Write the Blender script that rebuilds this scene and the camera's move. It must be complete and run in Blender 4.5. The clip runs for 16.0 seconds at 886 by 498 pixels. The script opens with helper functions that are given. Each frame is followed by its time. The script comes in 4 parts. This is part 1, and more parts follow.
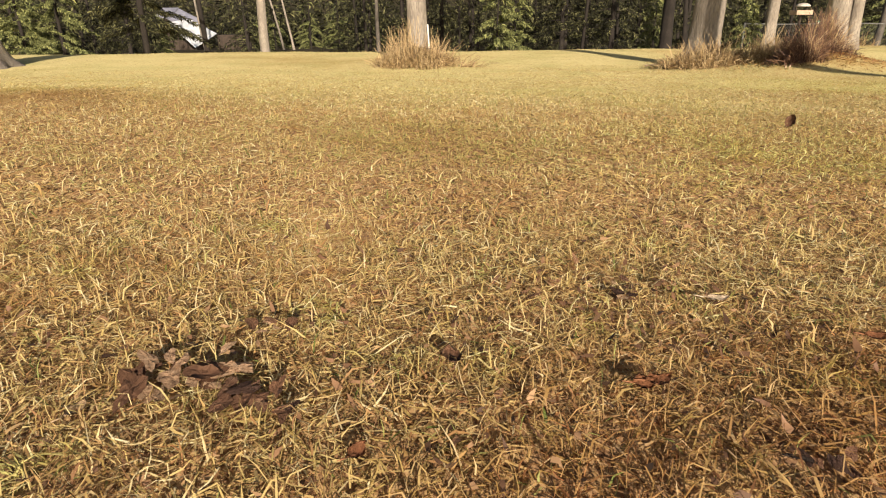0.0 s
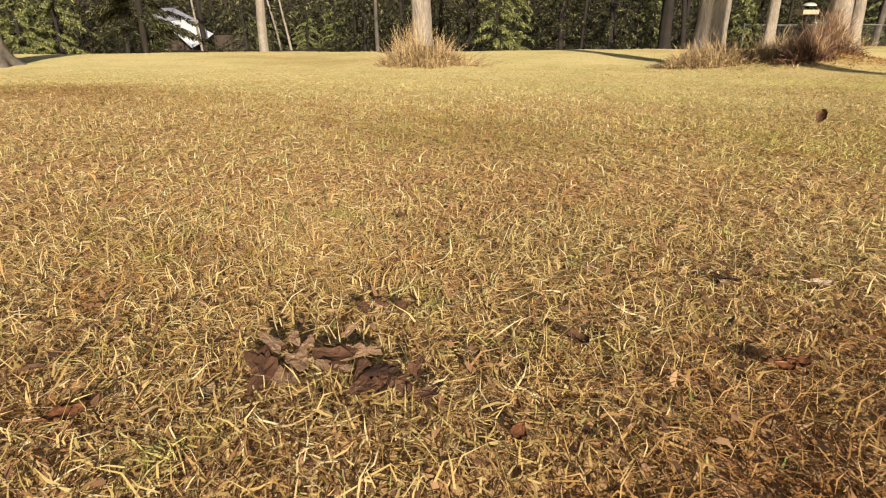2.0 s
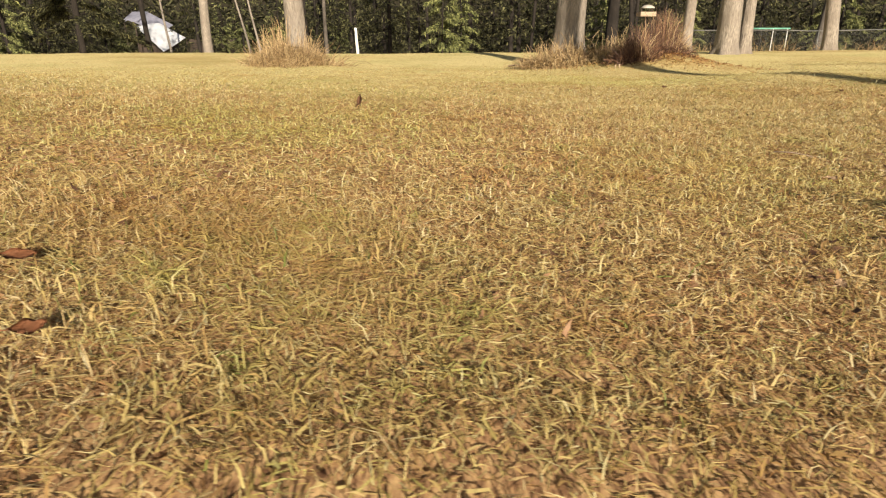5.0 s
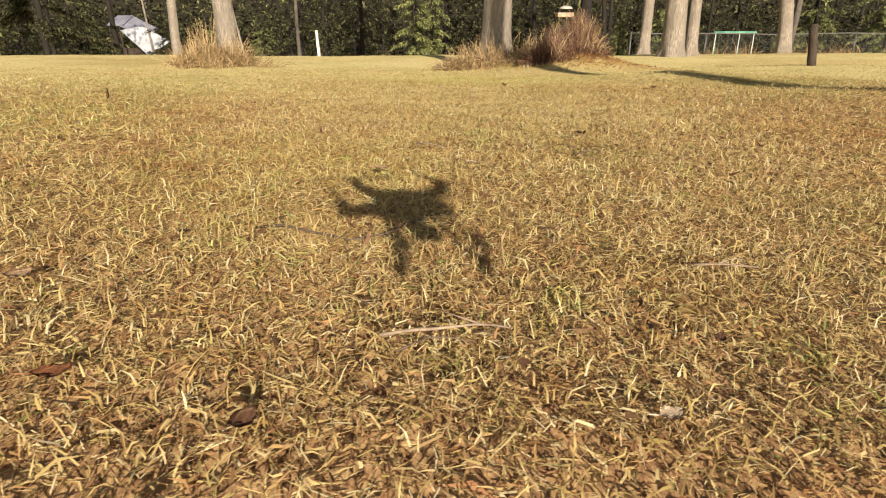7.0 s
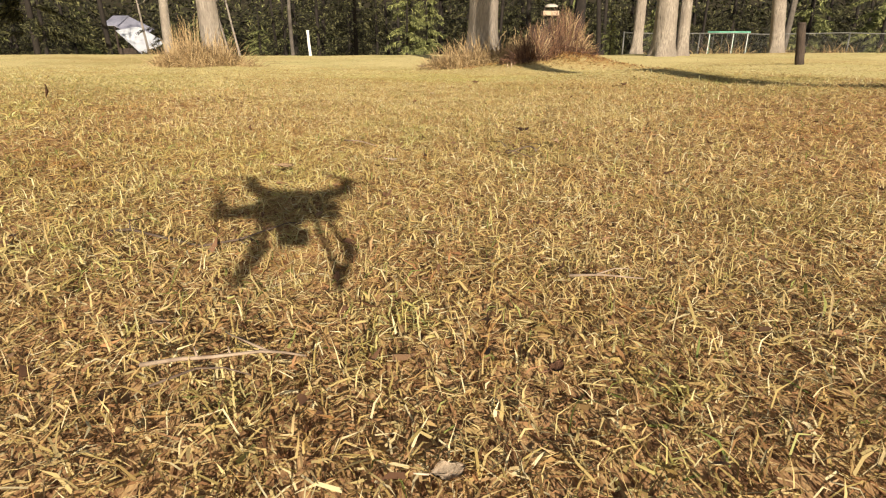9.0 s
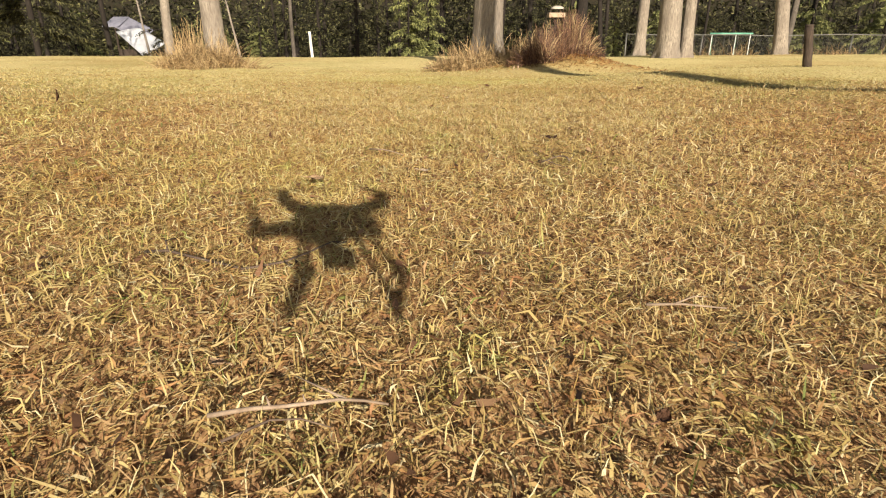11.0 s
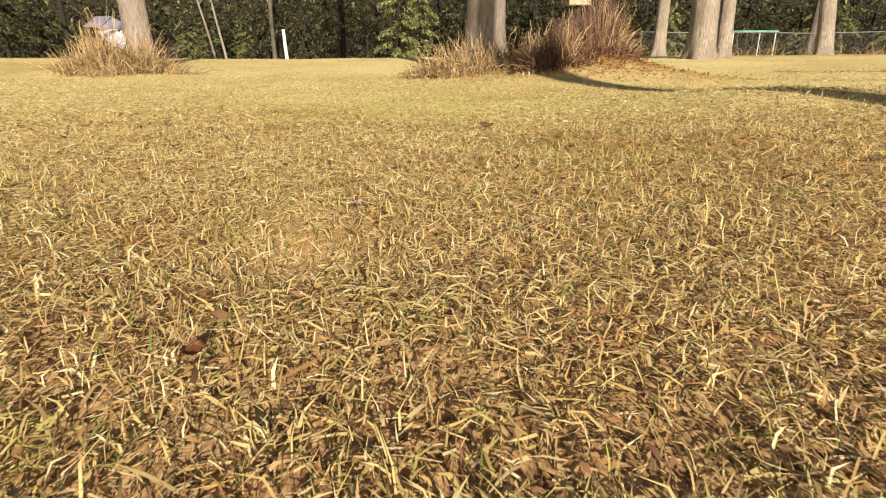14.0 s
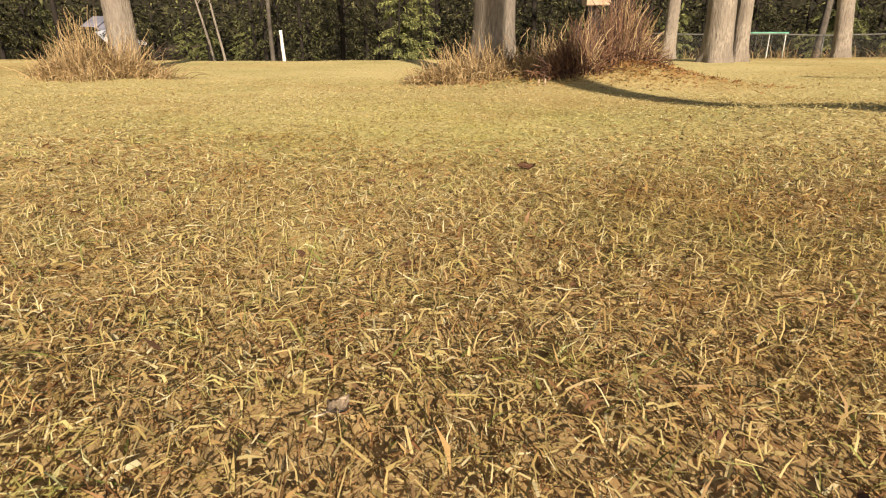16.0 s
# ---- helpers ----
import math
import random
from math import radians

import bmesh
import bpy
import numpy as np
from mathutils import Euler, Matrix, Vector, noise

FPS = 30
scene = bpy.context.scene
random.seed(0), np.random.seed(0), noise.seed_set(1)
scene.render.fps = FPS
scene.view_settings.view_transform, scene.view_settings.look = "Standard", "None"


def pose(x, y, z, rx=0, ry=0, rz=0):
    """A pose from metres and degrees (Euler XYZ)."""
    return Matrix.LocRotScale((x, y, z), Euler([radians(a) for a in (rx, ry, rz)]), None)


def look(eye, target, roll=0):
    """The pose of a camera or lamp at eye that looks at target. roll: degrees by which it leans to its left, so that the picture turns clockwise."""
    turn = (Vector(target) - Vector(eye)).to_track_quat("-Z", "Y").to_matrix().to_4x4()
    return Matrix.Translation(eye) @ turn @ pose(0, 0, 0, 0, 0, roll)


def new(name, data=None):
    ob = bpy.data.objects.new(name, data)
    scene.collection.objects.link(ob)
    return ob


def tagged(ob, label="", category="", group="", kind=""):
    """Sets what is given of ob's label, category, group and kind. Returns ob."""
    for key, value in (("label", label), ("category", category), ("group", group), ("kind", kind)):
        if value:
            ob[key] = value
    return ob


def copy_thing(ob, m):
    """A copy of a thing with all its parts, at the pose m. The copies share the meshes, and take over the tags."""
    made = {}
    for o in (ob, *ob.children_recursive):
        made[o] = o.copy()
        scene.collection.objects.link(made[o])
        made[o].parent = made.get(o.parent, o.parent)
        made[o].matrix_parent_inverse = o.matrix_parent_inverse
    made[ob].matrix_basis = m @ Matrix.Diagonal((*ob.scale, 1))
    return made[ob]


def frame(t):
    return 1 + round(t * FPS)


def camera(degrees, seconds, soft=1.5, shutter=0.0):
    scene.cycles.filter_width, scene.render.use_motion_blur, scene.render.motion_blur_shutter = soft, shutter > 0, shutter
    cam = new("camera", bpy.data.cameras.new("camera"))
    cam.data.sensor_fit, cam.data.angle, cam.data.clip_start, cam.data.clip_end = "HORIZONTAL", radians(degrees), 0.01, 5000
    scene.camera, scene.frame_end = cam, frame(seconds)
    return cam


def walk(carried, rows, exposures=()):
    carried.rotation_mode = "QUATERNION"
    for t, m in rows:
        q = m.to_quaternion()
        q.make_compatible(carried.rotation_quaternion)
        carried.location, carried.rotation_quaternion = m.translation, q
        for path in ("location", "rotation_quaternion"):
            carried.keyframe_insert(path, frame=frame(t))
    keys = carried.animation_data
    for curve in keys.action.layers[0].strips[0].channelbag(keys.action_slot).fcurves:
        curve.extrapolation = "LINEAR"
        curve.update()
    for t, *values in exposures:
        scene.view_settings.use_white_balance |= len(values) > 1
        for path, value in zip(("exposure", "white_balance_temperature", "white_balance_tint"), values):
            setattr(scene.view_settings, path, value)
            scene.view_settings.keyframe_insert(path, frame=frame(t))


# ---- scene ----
cam = camera(72.68, 16.0, soft=1.15, shutter=0.1)
PATH = [
    (0, look((-4.042, 0.479, 0.635), (-4.073, 2.345, -0.082), -0.53)),
    (0.5, look((-4.103, 0.496, 0.638), (-4.130, 2.364, -0.077), -0.54)),
    (1, look((-4.157, 0.514, 0.625), (-4.181, 2.382, -0.089), -0.46)),
    (1.5, look((-4.196, 0.509, 0.602), (-4.216, 2.377, -0.111), -0.41)),
    (2, look((-4.236, 0.491, 0.597), (-4.253, 2.359, -0.117), -0.41)),
    (2.5, look((-4.191, 0.460, 0.613), (-4.207, 2.329, -0.099), -0.40)),
    (3, look((-3.953, 0.402, 0.622), (-3.967, 2.271, -0.088), -0.45)),
    (3.5, look((-3.490, 0.335, 0.599), (-3.501, 2.205, -0.110), -0.47)),
    (4, look((-2.840, 0.329, 0.574), (-2.846, 2.200, -0.132), -0.34)),
    (6.5, look((-0.464, 0.386, 0.387), (-0.455, 2.265, -0.298), 0.15)),
    (7, look((-0.244, 0.426, 0.418), (-0.232, 2.306, -0.266), 0.04)),
    (7.5, look((-0.060, 0.474, 0.433), (-0.046, 2.353, -0.251), 0.06)),
    (8, look((0.013, 0.516, 0.417), (0.029, 2.396, -0.266), 0.09)),
    (8.5, look((0.014, 0.549, 0.376), (0.031, 2.429, -0.305), 0.09)),
    (8.7, look((0.011, 0.554, 0.378), (0.028, 2.434, -0.304), 0.06)),
    (11, look((-0.096, 0.628, 0.397), (-0.078, 2.509, -0.282), 0.06)),
    (11.5, look((-0.098, 0.967, 0.378), (-0.078, 2.847, -0.301), 0.11)),
    (12, look((-0.070, 1.402, 0.342), (-0.048, 3.283, -0.337), 0.17)),
    (12.5, look((-0.032, 1.939, 0.355), (-0.008, 3.820, -0.325), 0.11)),
    (13, look((0.029, 2.558, 0.339), (0.054, 4.440, -0.338), 0.09)),
    (13.5, look((0.093, 3.130, 0.339), (0.121, 5.011, -0.340), 0.12)),
    (14, look((0.120, 3.466, 0.313), (0.145, 5.347, -0.365), -0.05)),
    (14.5, look((0.101, 3.608, 0.304), (0.127, 5.489, -0.375), 0.00)),
    (15, look((0.079, 3.791, 0.312), (0.105, 5.673, -0.365), 0.10)),
    (15.5, look((0.071, 4.006, 0.306), (0.098, 5.888, -0.368), 0.06)),
    (16, look((0.060, 4.124, 0.334), (0.086, 6.006, -0.343), 0.06)),
]
walk(cam, PATH, exposures=((0, 0.66, 6280, 8), (4, 0.66, 6250, 7), (6.5, 0.62, 6250, 7), (11, 0.66, 6250, 7), (14, 0.71, 6380, 9), (16.0, 0.53, 6550, 10)))

# ---- world, sun, exposure ----
SUN_EL, SUN_AZ = 18.8, 13.1          # elevation; light travels this many degrees to the left of +y
to_sun = Vector((math.sin(radians(SUN_AZ)) * math.cos(radians(SUN_EL)),
                 -math.cos(radians(SUN_AZ)) * math.cos(radians(SUN_EL)), math.sin(radians(SUN_EL))))
world = bpy.data.worlds.new("sky")
scene.world = world
world.use_nodes = True
wn = world.node_tree.nodes
sky = wn.new("ShaderNodeTexSky")
sky.sky_type, sky.sun_disc = "NISHITA", False
sky.sun_elevation, sky.sun_rotation = radians(SUN_EL), radians(180 - SUN_AZ)
sky.air_density, sky.dust_density, sky.ozone_density = 0.8, 2.0, 0.2
world.node_tree.links.new(sky.outputs["Color"], wn["Background"].inputs["Color"])
wn["Background"].inputs["Strength"].default_value = 0.05
sun = new("sun", bpy.data.lights.new("sun", "SUN"))
sun.data.energy, sun.data.angle, sun.data.color = 5.7, radians(0.53), (1.0, 0.84, 0.67)
sun.matrix_world = look(to_sun * 60, (0, 0, 0))


# ---- materials ----
def material(name):
    m = bpy.data.materials.new(name)
    m.use_nodes = True
    t = m.node_tree
    return m, t.nodes, t.links, t.nodes["Principled BSDF"]


def ramp(n, stops):
    r = n.new("ShaderNodeValToRGB")
    e = r.color_ramp.elements
    while len(e) < len(stops):
        e.new(0.5)
    for k, (p, c) in zip(e, stops):
        k.position, k.color = p, (*c, 1)
    return r


def noise_node(n, l, coord, scale, detail=4.0, rough=0.55, stretch=None):
    x = n.new("ShaderNodeTexNoise")
    x.inputs["Scale"].default_value, x.inputs["Detail"].default_value, x.inputs["Roughness"].default_value = scale, detail, rough
    if stretch:
        mp = n.new("ShaderNodeMapping")
        mp.inputs["Scale"].default_value = stretch
        l.new(coord, mp.inputs["Vector"])
        coord = mp.outputs["Vector"]
    l.new(coord, x.inputs["Vector"])
    return x


def mixc(n, l, fac, a, b, mode="MIX"):
    x = n.new("ShaderNodeMix")
    x.data_type, x.blend_type = "RGBA", mode
    for sock, v in ((x.inputs[0], fac), (x.inputs[6], a), (x.inputs[7], b)):
        if isinstance(v, (int, float)):
            sock.default_value = v
        elif isinstance(v, tuple):
            sock.default_value = (*v, 1)
        else:
            l.new(v, sock)
    return x.outputs[2]


def surface(name, dark, mid, light, scale=8.0, rough=0.8, bump=0.3, dist=0.01, stretch=None, grime=None, metal=0.0, spec=0.3, rand=0.0):
    """Grain at one scale, stains at a coarser one, and relief."""
    m, n, l, b = material(name)
    co = n.new("ShaderNodeTexCoord").outputs["Object"]
    fine = noise_node(n, l, co, scale, 6.0, 0.65, stretch)
    col = ramp(n, [(0.28, dark), (0.5, mid), (0.72, light)])
    l.new(fine.outputs["Fac"], col.inputs["Fac"])
    out = col.outputs["Color"]
    coarse = noise_node(n, l, co, scale * 0.17, 3.0)
    st = ramp(n, [(0.4, (0, 0, 0)), (0.68, (1, 1, 1))])
    l.new(coarse.outputs["Fac"], st.inputs["Fac"])
    out = mixc(n, l, st.outputs["Color"], out, grime or tuple(c * 0.62 for c in mid))
    if rand:
        info = n.new("ShaderNodeObjectInfo")
        out = mixc(n, l, info.outputs["Random"], out, tuple(min(1, c * (1 + rand)) for c in light), "MULTIPLY") if rand < 0 else out
    l.new(out, b.inputs["Base Color"])
    b.inputs["Roughness"].default_value, b.inputs["Metallic"].default_value = rough, metal
    b.inputs["Specular IOR Level"].default_value = spec
    bp = n.new("ShaderNodeBump")
    bp.inputs["Strength"].default_value, bp.inputs["Distance"].default_value = bump, dist
    l.new(fine.outputs["Fac"], bp.inputs["Height"])
    l.new(bp.outputs["Normal"], b.inputs["Normal"])
    return m


def worn_shaded(n, l, place, color):
    """The trodden, browner strip of lawn along y = 0 to 2.5 m and a few patches, brown, green or darkened for shade,
    with broken edges.
    """
    spots = noise_node(n, l, place, 2.3, 5.0, 0.65)
    xyz = n.new("ShaderNodeSeparateXYZ")
    l.new(place, xyz.inputs[0])

    def clipped(sock, lo, hi):
        r = n.new("ShaderNodeMapRange")
        r.inputs["From Min"].default_value, r.inputs["From Max"].default_value = lo, hi
        l.new(sock, r.inputs["Value"])
        return r.outputs["Result"]

    def maths(op, a, b):
        f = n.new("ShaderNodeMath")
        f.operation = op
        for sock, v in zip(f.inputs, (a, b)):
            if isinstance(v, (int, float)):
                sock.default_value = v
            else:
                l.new(v, sock)
        return f.outputs[0]

    rough_edge = clipped(spots.outputs["Fac"], 0.36, 0.6)
    color = mixc(n, l, maths("MULTIPLY", maths("MULTIPLY", clipped(xyz.outputs["Y"], 2.9, 1.1), clipped(xyz.outputs["X"], 0.0, -3.2)), rough_edge), color, mixc(n, l, 1.0, color, (0.96, 0.9, 0.84), "MULTIPLY"))
    # the patch at x -7.3 paints the shade of a dip
    for cx, cy, r, tint in ((-7.3, 4.9, 1.9, (0.64, 0.53, 0.44)), (2.3, 10.8, 1.6, (0.76, 0.61, 0.52)), (2.3, 2.9, 1.3, (0.9, 0.8, 0.7)), (0.95, 5.2, 1.1, (0.96, 0.91, 0.87)),
                            # patches at x -3.3 and -3.8: dark soil hollows, their shade painted in
                            (-2.5, 3.1, 1.3, (0.86, 0.97, 0.72)), (-0.7, 2.3, 0.9, (0.95, 0.99, 0.84)), (-3.3, 1.0, 0.75, (0.76, 0.6, 0.53)), (-3.8, 1.0, 0.5, (0.74, 0.6, 0.54)), (0.2, 7.2, 1.8, (0.93, 0.97, 0.84))):
        d = n.new("ShaderNodeVectorMath")
        d.operation = "DISTANCE"
        l.new(place, d.inputs[0])
        d.inputs[1].default_value = (cx, cy, 0)
        f = maths("MULTIPLY", clipped(d.outputs["Value"], r, r * 0.25), clipped(spots.outputs["Fac"], 0.3, 0.55))
        color = mixc(n, l, f, color, mixc(n, l, 1.0, color, tint, "MULTIPLY"))
    # redder dead leaf where the grass stands long, yellower where it is mown short
    kind = mixc(n, l, clipped(xyz.outputs["Y"], 2.4, 6.5), (0.965, 0.985, 0.93), (0.93, 0.995, 0.94))
    return mixc(n, l, 1.0, color, kind, "MULTIPLY")


def sunward_nap(n, l, normal, amount):
    """Shading normals bent up and sunward, so turf and matted leaves look evenly sunlit."""
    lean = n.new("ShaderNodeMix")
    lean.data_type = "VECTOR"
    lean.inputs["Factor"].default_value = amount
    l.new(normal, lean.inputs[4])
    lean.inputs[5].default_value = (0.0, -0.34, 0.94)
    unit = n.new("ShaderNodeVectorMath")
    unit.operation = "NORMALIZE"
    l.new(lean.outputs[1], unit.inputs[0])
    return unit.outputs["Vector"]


def blades(name, stops, green=None, patch=0.6, lean=0.0, rough=0.6, through_light=0.25):
    """Leaves, blades or stalks, each island its own tint, tinted again in patches over the ground."""
    m, n, l, b = material(name)
    geo = n.new("ShaderNodeNewGeometry")
    col = ramp(n, stops)
    l.new(geo.outputs["Random Per Island"], col.inputs["Fac"])
    out = col.outputs["Color"]
    if green:
        pn = noise_node(n, l, geo.outputs["Position"], patch, 5.0, 0.62)
        pr = ramp(n, [(0.47 + lean, (0, 0, 0)), (0.66 + lean, (0.8, 0.8, 0.8))])
        l.new(pn.outputs["Fac"], pr.inputs["Fac"])
        out = mixc(n, l, pr.outputs["Color"], out, green)
        br = noise_node(n, l, geo.outputs["Position"], patch * 1.9, 4.0, 0.6)
        bb = ramp(n, [(0.52, (1, 1, 1)), (0.75, (0.85, 0.74, 0.64))])
        l.new(br.outputs["Fac"], bb.inputs["Fac"])
        out = mixc(n, l, 1.0, out, bb.outputs["Color"], "MULTIPLY")
        sm = noise_node(n, l, geo.outputs["Position"], 6.5, 3.0, 0.6)      # hand-wide dead and living spots
        sd = ramp(n, [(0.3, (0.86, 1.0, 0.78)), (0.42, (1, 1, 1)), (0.56, (1, 1, 1)), (0.72, (0.78, 0.64, 0.52))])
        l.new(sm.outputs["Fac"], sd.inputs["Fac"])
        out = mixc(n, l, 1.0, out, sd.outputs["Color"], "MULTIPLY")
        out = worn_shaded(n, l, geo.outputs["Position"], out)
    l.new(out, b.inputs["Base Color"])
    b.inputs["Roughness"].default_value = rough
    b.inputs["Specular IOR Level"].default_value = 0.25
    if green:
        l.new(sunward_nap(n, l, geo.outputs["Normal"], 0.36), b.inputs["Normal"])
    if through_light:
        tr = n.new("ShaderNodeBsdfTranslucent")
        l.new(out, tr.inputs["Color"])
        mx = n.new("ShaderNodeMixShader")
        mx.inputs[0].default_value = through_light
        l.new(b.outputs[0], mx.inputs[1])
        l.new(tr.outputs[0], mx.inputs[2])
        l.new(mx.outputs[0], n["Material Output"].inputs["Surface"])
    return m


def ground_material():
    m, n, l, b = material("lawn_soil")
    co = n.new("ShaderNodeTexCoord").outputs["Object"]
    fine = noise_node(n, l, co, 38.0, 8.0, 0.7, (1.0, 0.6, 1.0))
    mid = noise_node(n, l, co, 0.75, 6.0, 0.62)
    big = noise_node(n, l, co, 0.16, 4.0)
    straw = ramp(n, [(0.28, (0.28, 0.2, 0.095)), (0.43, (0.5, 0.385, 0.18)), (0.58, (0.64, 0.51, 0.26)), (0.75, (0.7, 0.58, 0.33))])
    l.new(fine.outputs["Fac"], straw.inputs["Fac"])
    gm = ramp(n, [(0.45, (0, 0, 0)), (0.68, (0.7, 0.7, 0.7))])
    l.new(mid.outputs["Fac"], gm.inputs["Fac"])
    green = ramp(n, [(0.35, (0.24, 0.2, 0.075)), (0.65, (0.52, 0.45, 0.19))])
    l.new(fine.outputs["Fac"], green.inputs["Fac"])
    out = mixc(n, l, gm.outputs["Color"], straw.outputs["Color"], green.outputs["Color"])
    bm_ = ramp(n, [(0.5, (1, 1, 1)), (0.72, (0.72, 0.6, 0.5))])
    l.new(big.outputs["Fac"], bm_.inputs["Fac"])
    out = mixc(n, l, 1.0, out, bm_.outputs["Color"], "MULTIPLY")
    out = worn_shaded(n, l, co, out)
    sep = n.new("ShaderNodeSeparateXYZ")
    l.new(co, sep.inputs[0])
    thin = n.new("ShaderNodeMapRange")        # soil under long blades, darkened for shade in their gaps; paler matted straw elsewhere
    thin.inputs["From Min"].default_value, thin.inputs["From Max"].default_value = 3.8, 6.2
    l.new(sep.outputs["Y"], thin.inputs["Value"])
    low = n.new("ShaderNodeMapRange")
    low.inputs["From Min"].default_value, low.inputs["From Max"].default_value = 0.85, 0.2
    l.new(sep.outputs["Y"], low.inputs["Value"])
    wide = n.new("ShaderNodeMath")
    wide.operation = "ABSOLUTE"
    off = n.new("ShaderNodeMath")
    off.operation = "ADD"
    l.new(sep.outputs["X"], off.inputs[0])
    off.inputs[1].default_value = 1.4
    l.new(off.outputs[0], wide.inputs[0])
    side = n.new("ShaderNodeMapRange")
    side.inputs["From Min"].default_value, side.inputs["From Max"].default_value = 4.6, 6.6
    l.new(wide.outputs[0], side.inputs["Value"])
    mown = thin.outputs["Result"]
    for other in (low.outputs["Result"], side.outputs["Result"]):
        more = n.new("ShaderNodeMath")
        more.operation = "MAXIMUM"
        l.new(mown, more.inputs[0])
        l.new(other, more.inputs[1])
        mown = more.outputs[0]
    gap_humus = ramp(n, [(0.34, (0.13, 0.066, 0.034)), (0.49, (0.32, 0.19, 0.093)), (0.65, (0.5, 0.335, 0.158))])
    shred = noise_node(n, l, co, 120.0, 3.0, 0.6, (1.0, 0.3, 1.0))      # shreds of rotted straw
    l.new(shred.outputs["Fac"], gap_humus.inputs["Fac"])
    out = mixc(n, l, mown, gap_humus.outputs["Color"], out)
    wood = n.new("ShaderNodeMapRange")        # needle litter on the wood's floor, near black for the shade between trees
    wood.inputs["From Min"].default_value, wood.inputs["From Max"].default_value = 29.0, 34.0
    l.new(sep.outputs["Y"], wood.inputs["Value"])
    duff = ramp(n, [(0.35, (0.02, 0.018, 0.012)), (0.65, (0.055, 0.045, 0.026))])
    l.new(fine.outputs["Fac"], duff.inputs["Fac"])
    out = mixc(n, l, wood.outputs["Result"], out, duff.outputs["Color"])
    l.new(out, b.inputs["Base Color"])
    b.inputs["Roughness"].default_value = 0.95
    b.inputs["Specular IOR Level"].default_value = 0.1
    bp = n.new("ShaderNodeBump")
    bp.inputs["Strength"].default_value, bp.inputs["Distance"].default_value = 0.5, 0.03
    l.new(fine.outputs["Fac"], bp.inputs["Height"])
    l.new(sunward_nap(n, l, bp.outputs["Normal"], 0.6), b.inputs["Normal"])
    return m


SOIL = ground_material()
GRASS = blades("dry_grass_blades", [(0.0, (0.16, 0.09, 0.04)), (0.1, (0.3, 0.195, 0.08)), (0.24, (0.42, 0.32, 0.12)), (0.4, (0.54, 0.41, 0.18)), (0.62, (0.6, 0.47, 0.225)), (0.72, (0.58, 0.455, 0.22)), (0.78, (0.4, 0.25, 0.13)), (0.85, (0.62, 0.5, 0.27)), (1.0, (0.72, 0.63, 0.41))],
               green=(0.35, 0.31, 0.105), patch=0.55, lean=0.05, through_light=0.24)
THATCH = blades("matted_dead_grass", [(0.0, (0.16, 0.078, 0.038)), (0.25, (0.34, 0.185, 0.085)), (0.45, (0.45, 0.28, 0.12)), (0.65, (0.52, 0.36, 0.16)), (0.78, (0.48, 0.325, 0.145)), (0.88, (0.38, 0.19, 0.095)), (1.0, (0.58, 0.44, 0.24))],
                green=(0.36, 0.28, 0.1), patch=0.55, lean=0.05, through_light=0.24)
GREEN_GRASS = blades("green_grass_blades", [(0.0, (0.1, 0.13, 0.025)), (0.6, (0.24, 0.26, 0.07)), (1.0, (0.42, 0.4, 0.14))])
# the wood's shade is put into the colour: near-black needles
NEEDLES_SHADED = blades("spruce_needles", [(0.0, (0.01, 0.009, 0.006)), (0.5, (0.034, 0.034, 0.016)), (0.8, (0.095, 0.094, 0.04)), (1.0, (0.2, 0.19, 0.08))], through_light=0.1, rough=0.7)
# sunlight put into the colour: brighter needles for the lit spruces
NEEDLES_SUNLIT = blades("sunlit_spruce_needles", [(0.0, (0.05, 0.058, 0.024)), (0.5, (0.18, 0.195, 0.07)), (1.0, (0.38, 0.385, 0.145))], through_light=0.15, rough=0.7)
STALKS = blades("dry_stalks", [(0.0, (0.1, 0.06, 0.032)), (0.4, (0.32, 0.215, 0.1)), (1.0, (0.55, 0.42, 0.225))], through_light=0.12)
RED_STEMS = blades("red_stems", [(0.0, (0.035, 0.018, 0.013)), (0.55, (0.11, 0.056, 0.034)), (1.0, (0.27, 0.155, 0.085))], through_light=0.0)
LITTER = blades("dead_leaf", [(0.0, (0.07, 0.038, 0.022)), (0.5, (0.19, 0.1, 0.055)), (1.0, (0.36, 0.22, 0.115))], through_light=0.12)
BARK_PALE = surface("pale_bark", (0.12, 0.1, 0.08), (0.28, 0.242, 0.195), (0.42, 0.37, 0.305), 13.0, 0.95, 1.0, 0.05, (2.6, 2.6, 0.6), (0.22, 0.185, 0.15))
BARK_GREY = surface("grey_bark", (0.045, 0.038, 0.03), (0.11, 0.095, 0.078), (0.2, 0.17, 0.14), 12.0, 0.95, 0.8, 0.02, (3.0, 3.0, 0.6))
# bark inside the wood, the boughs' shade put into its near-black colour
BARK_SHADED = surface("shaded_bark", (0.011, 0.009, 0.007), (0.024, 0.019, 0.015), (0.05, 0.041, 0.033), 12.0, 0.95, 0.8, 0.02, (3.0, 3.0, 0.6))


# ---- building helpers ----
def finish(me, mat, smooth=False):
    me.materials.append(mat)
    if smooth:
        me.polygons.foreach_set("use_smooth", np.ones(len(me.polygons), bool))
    me.update()
    return me


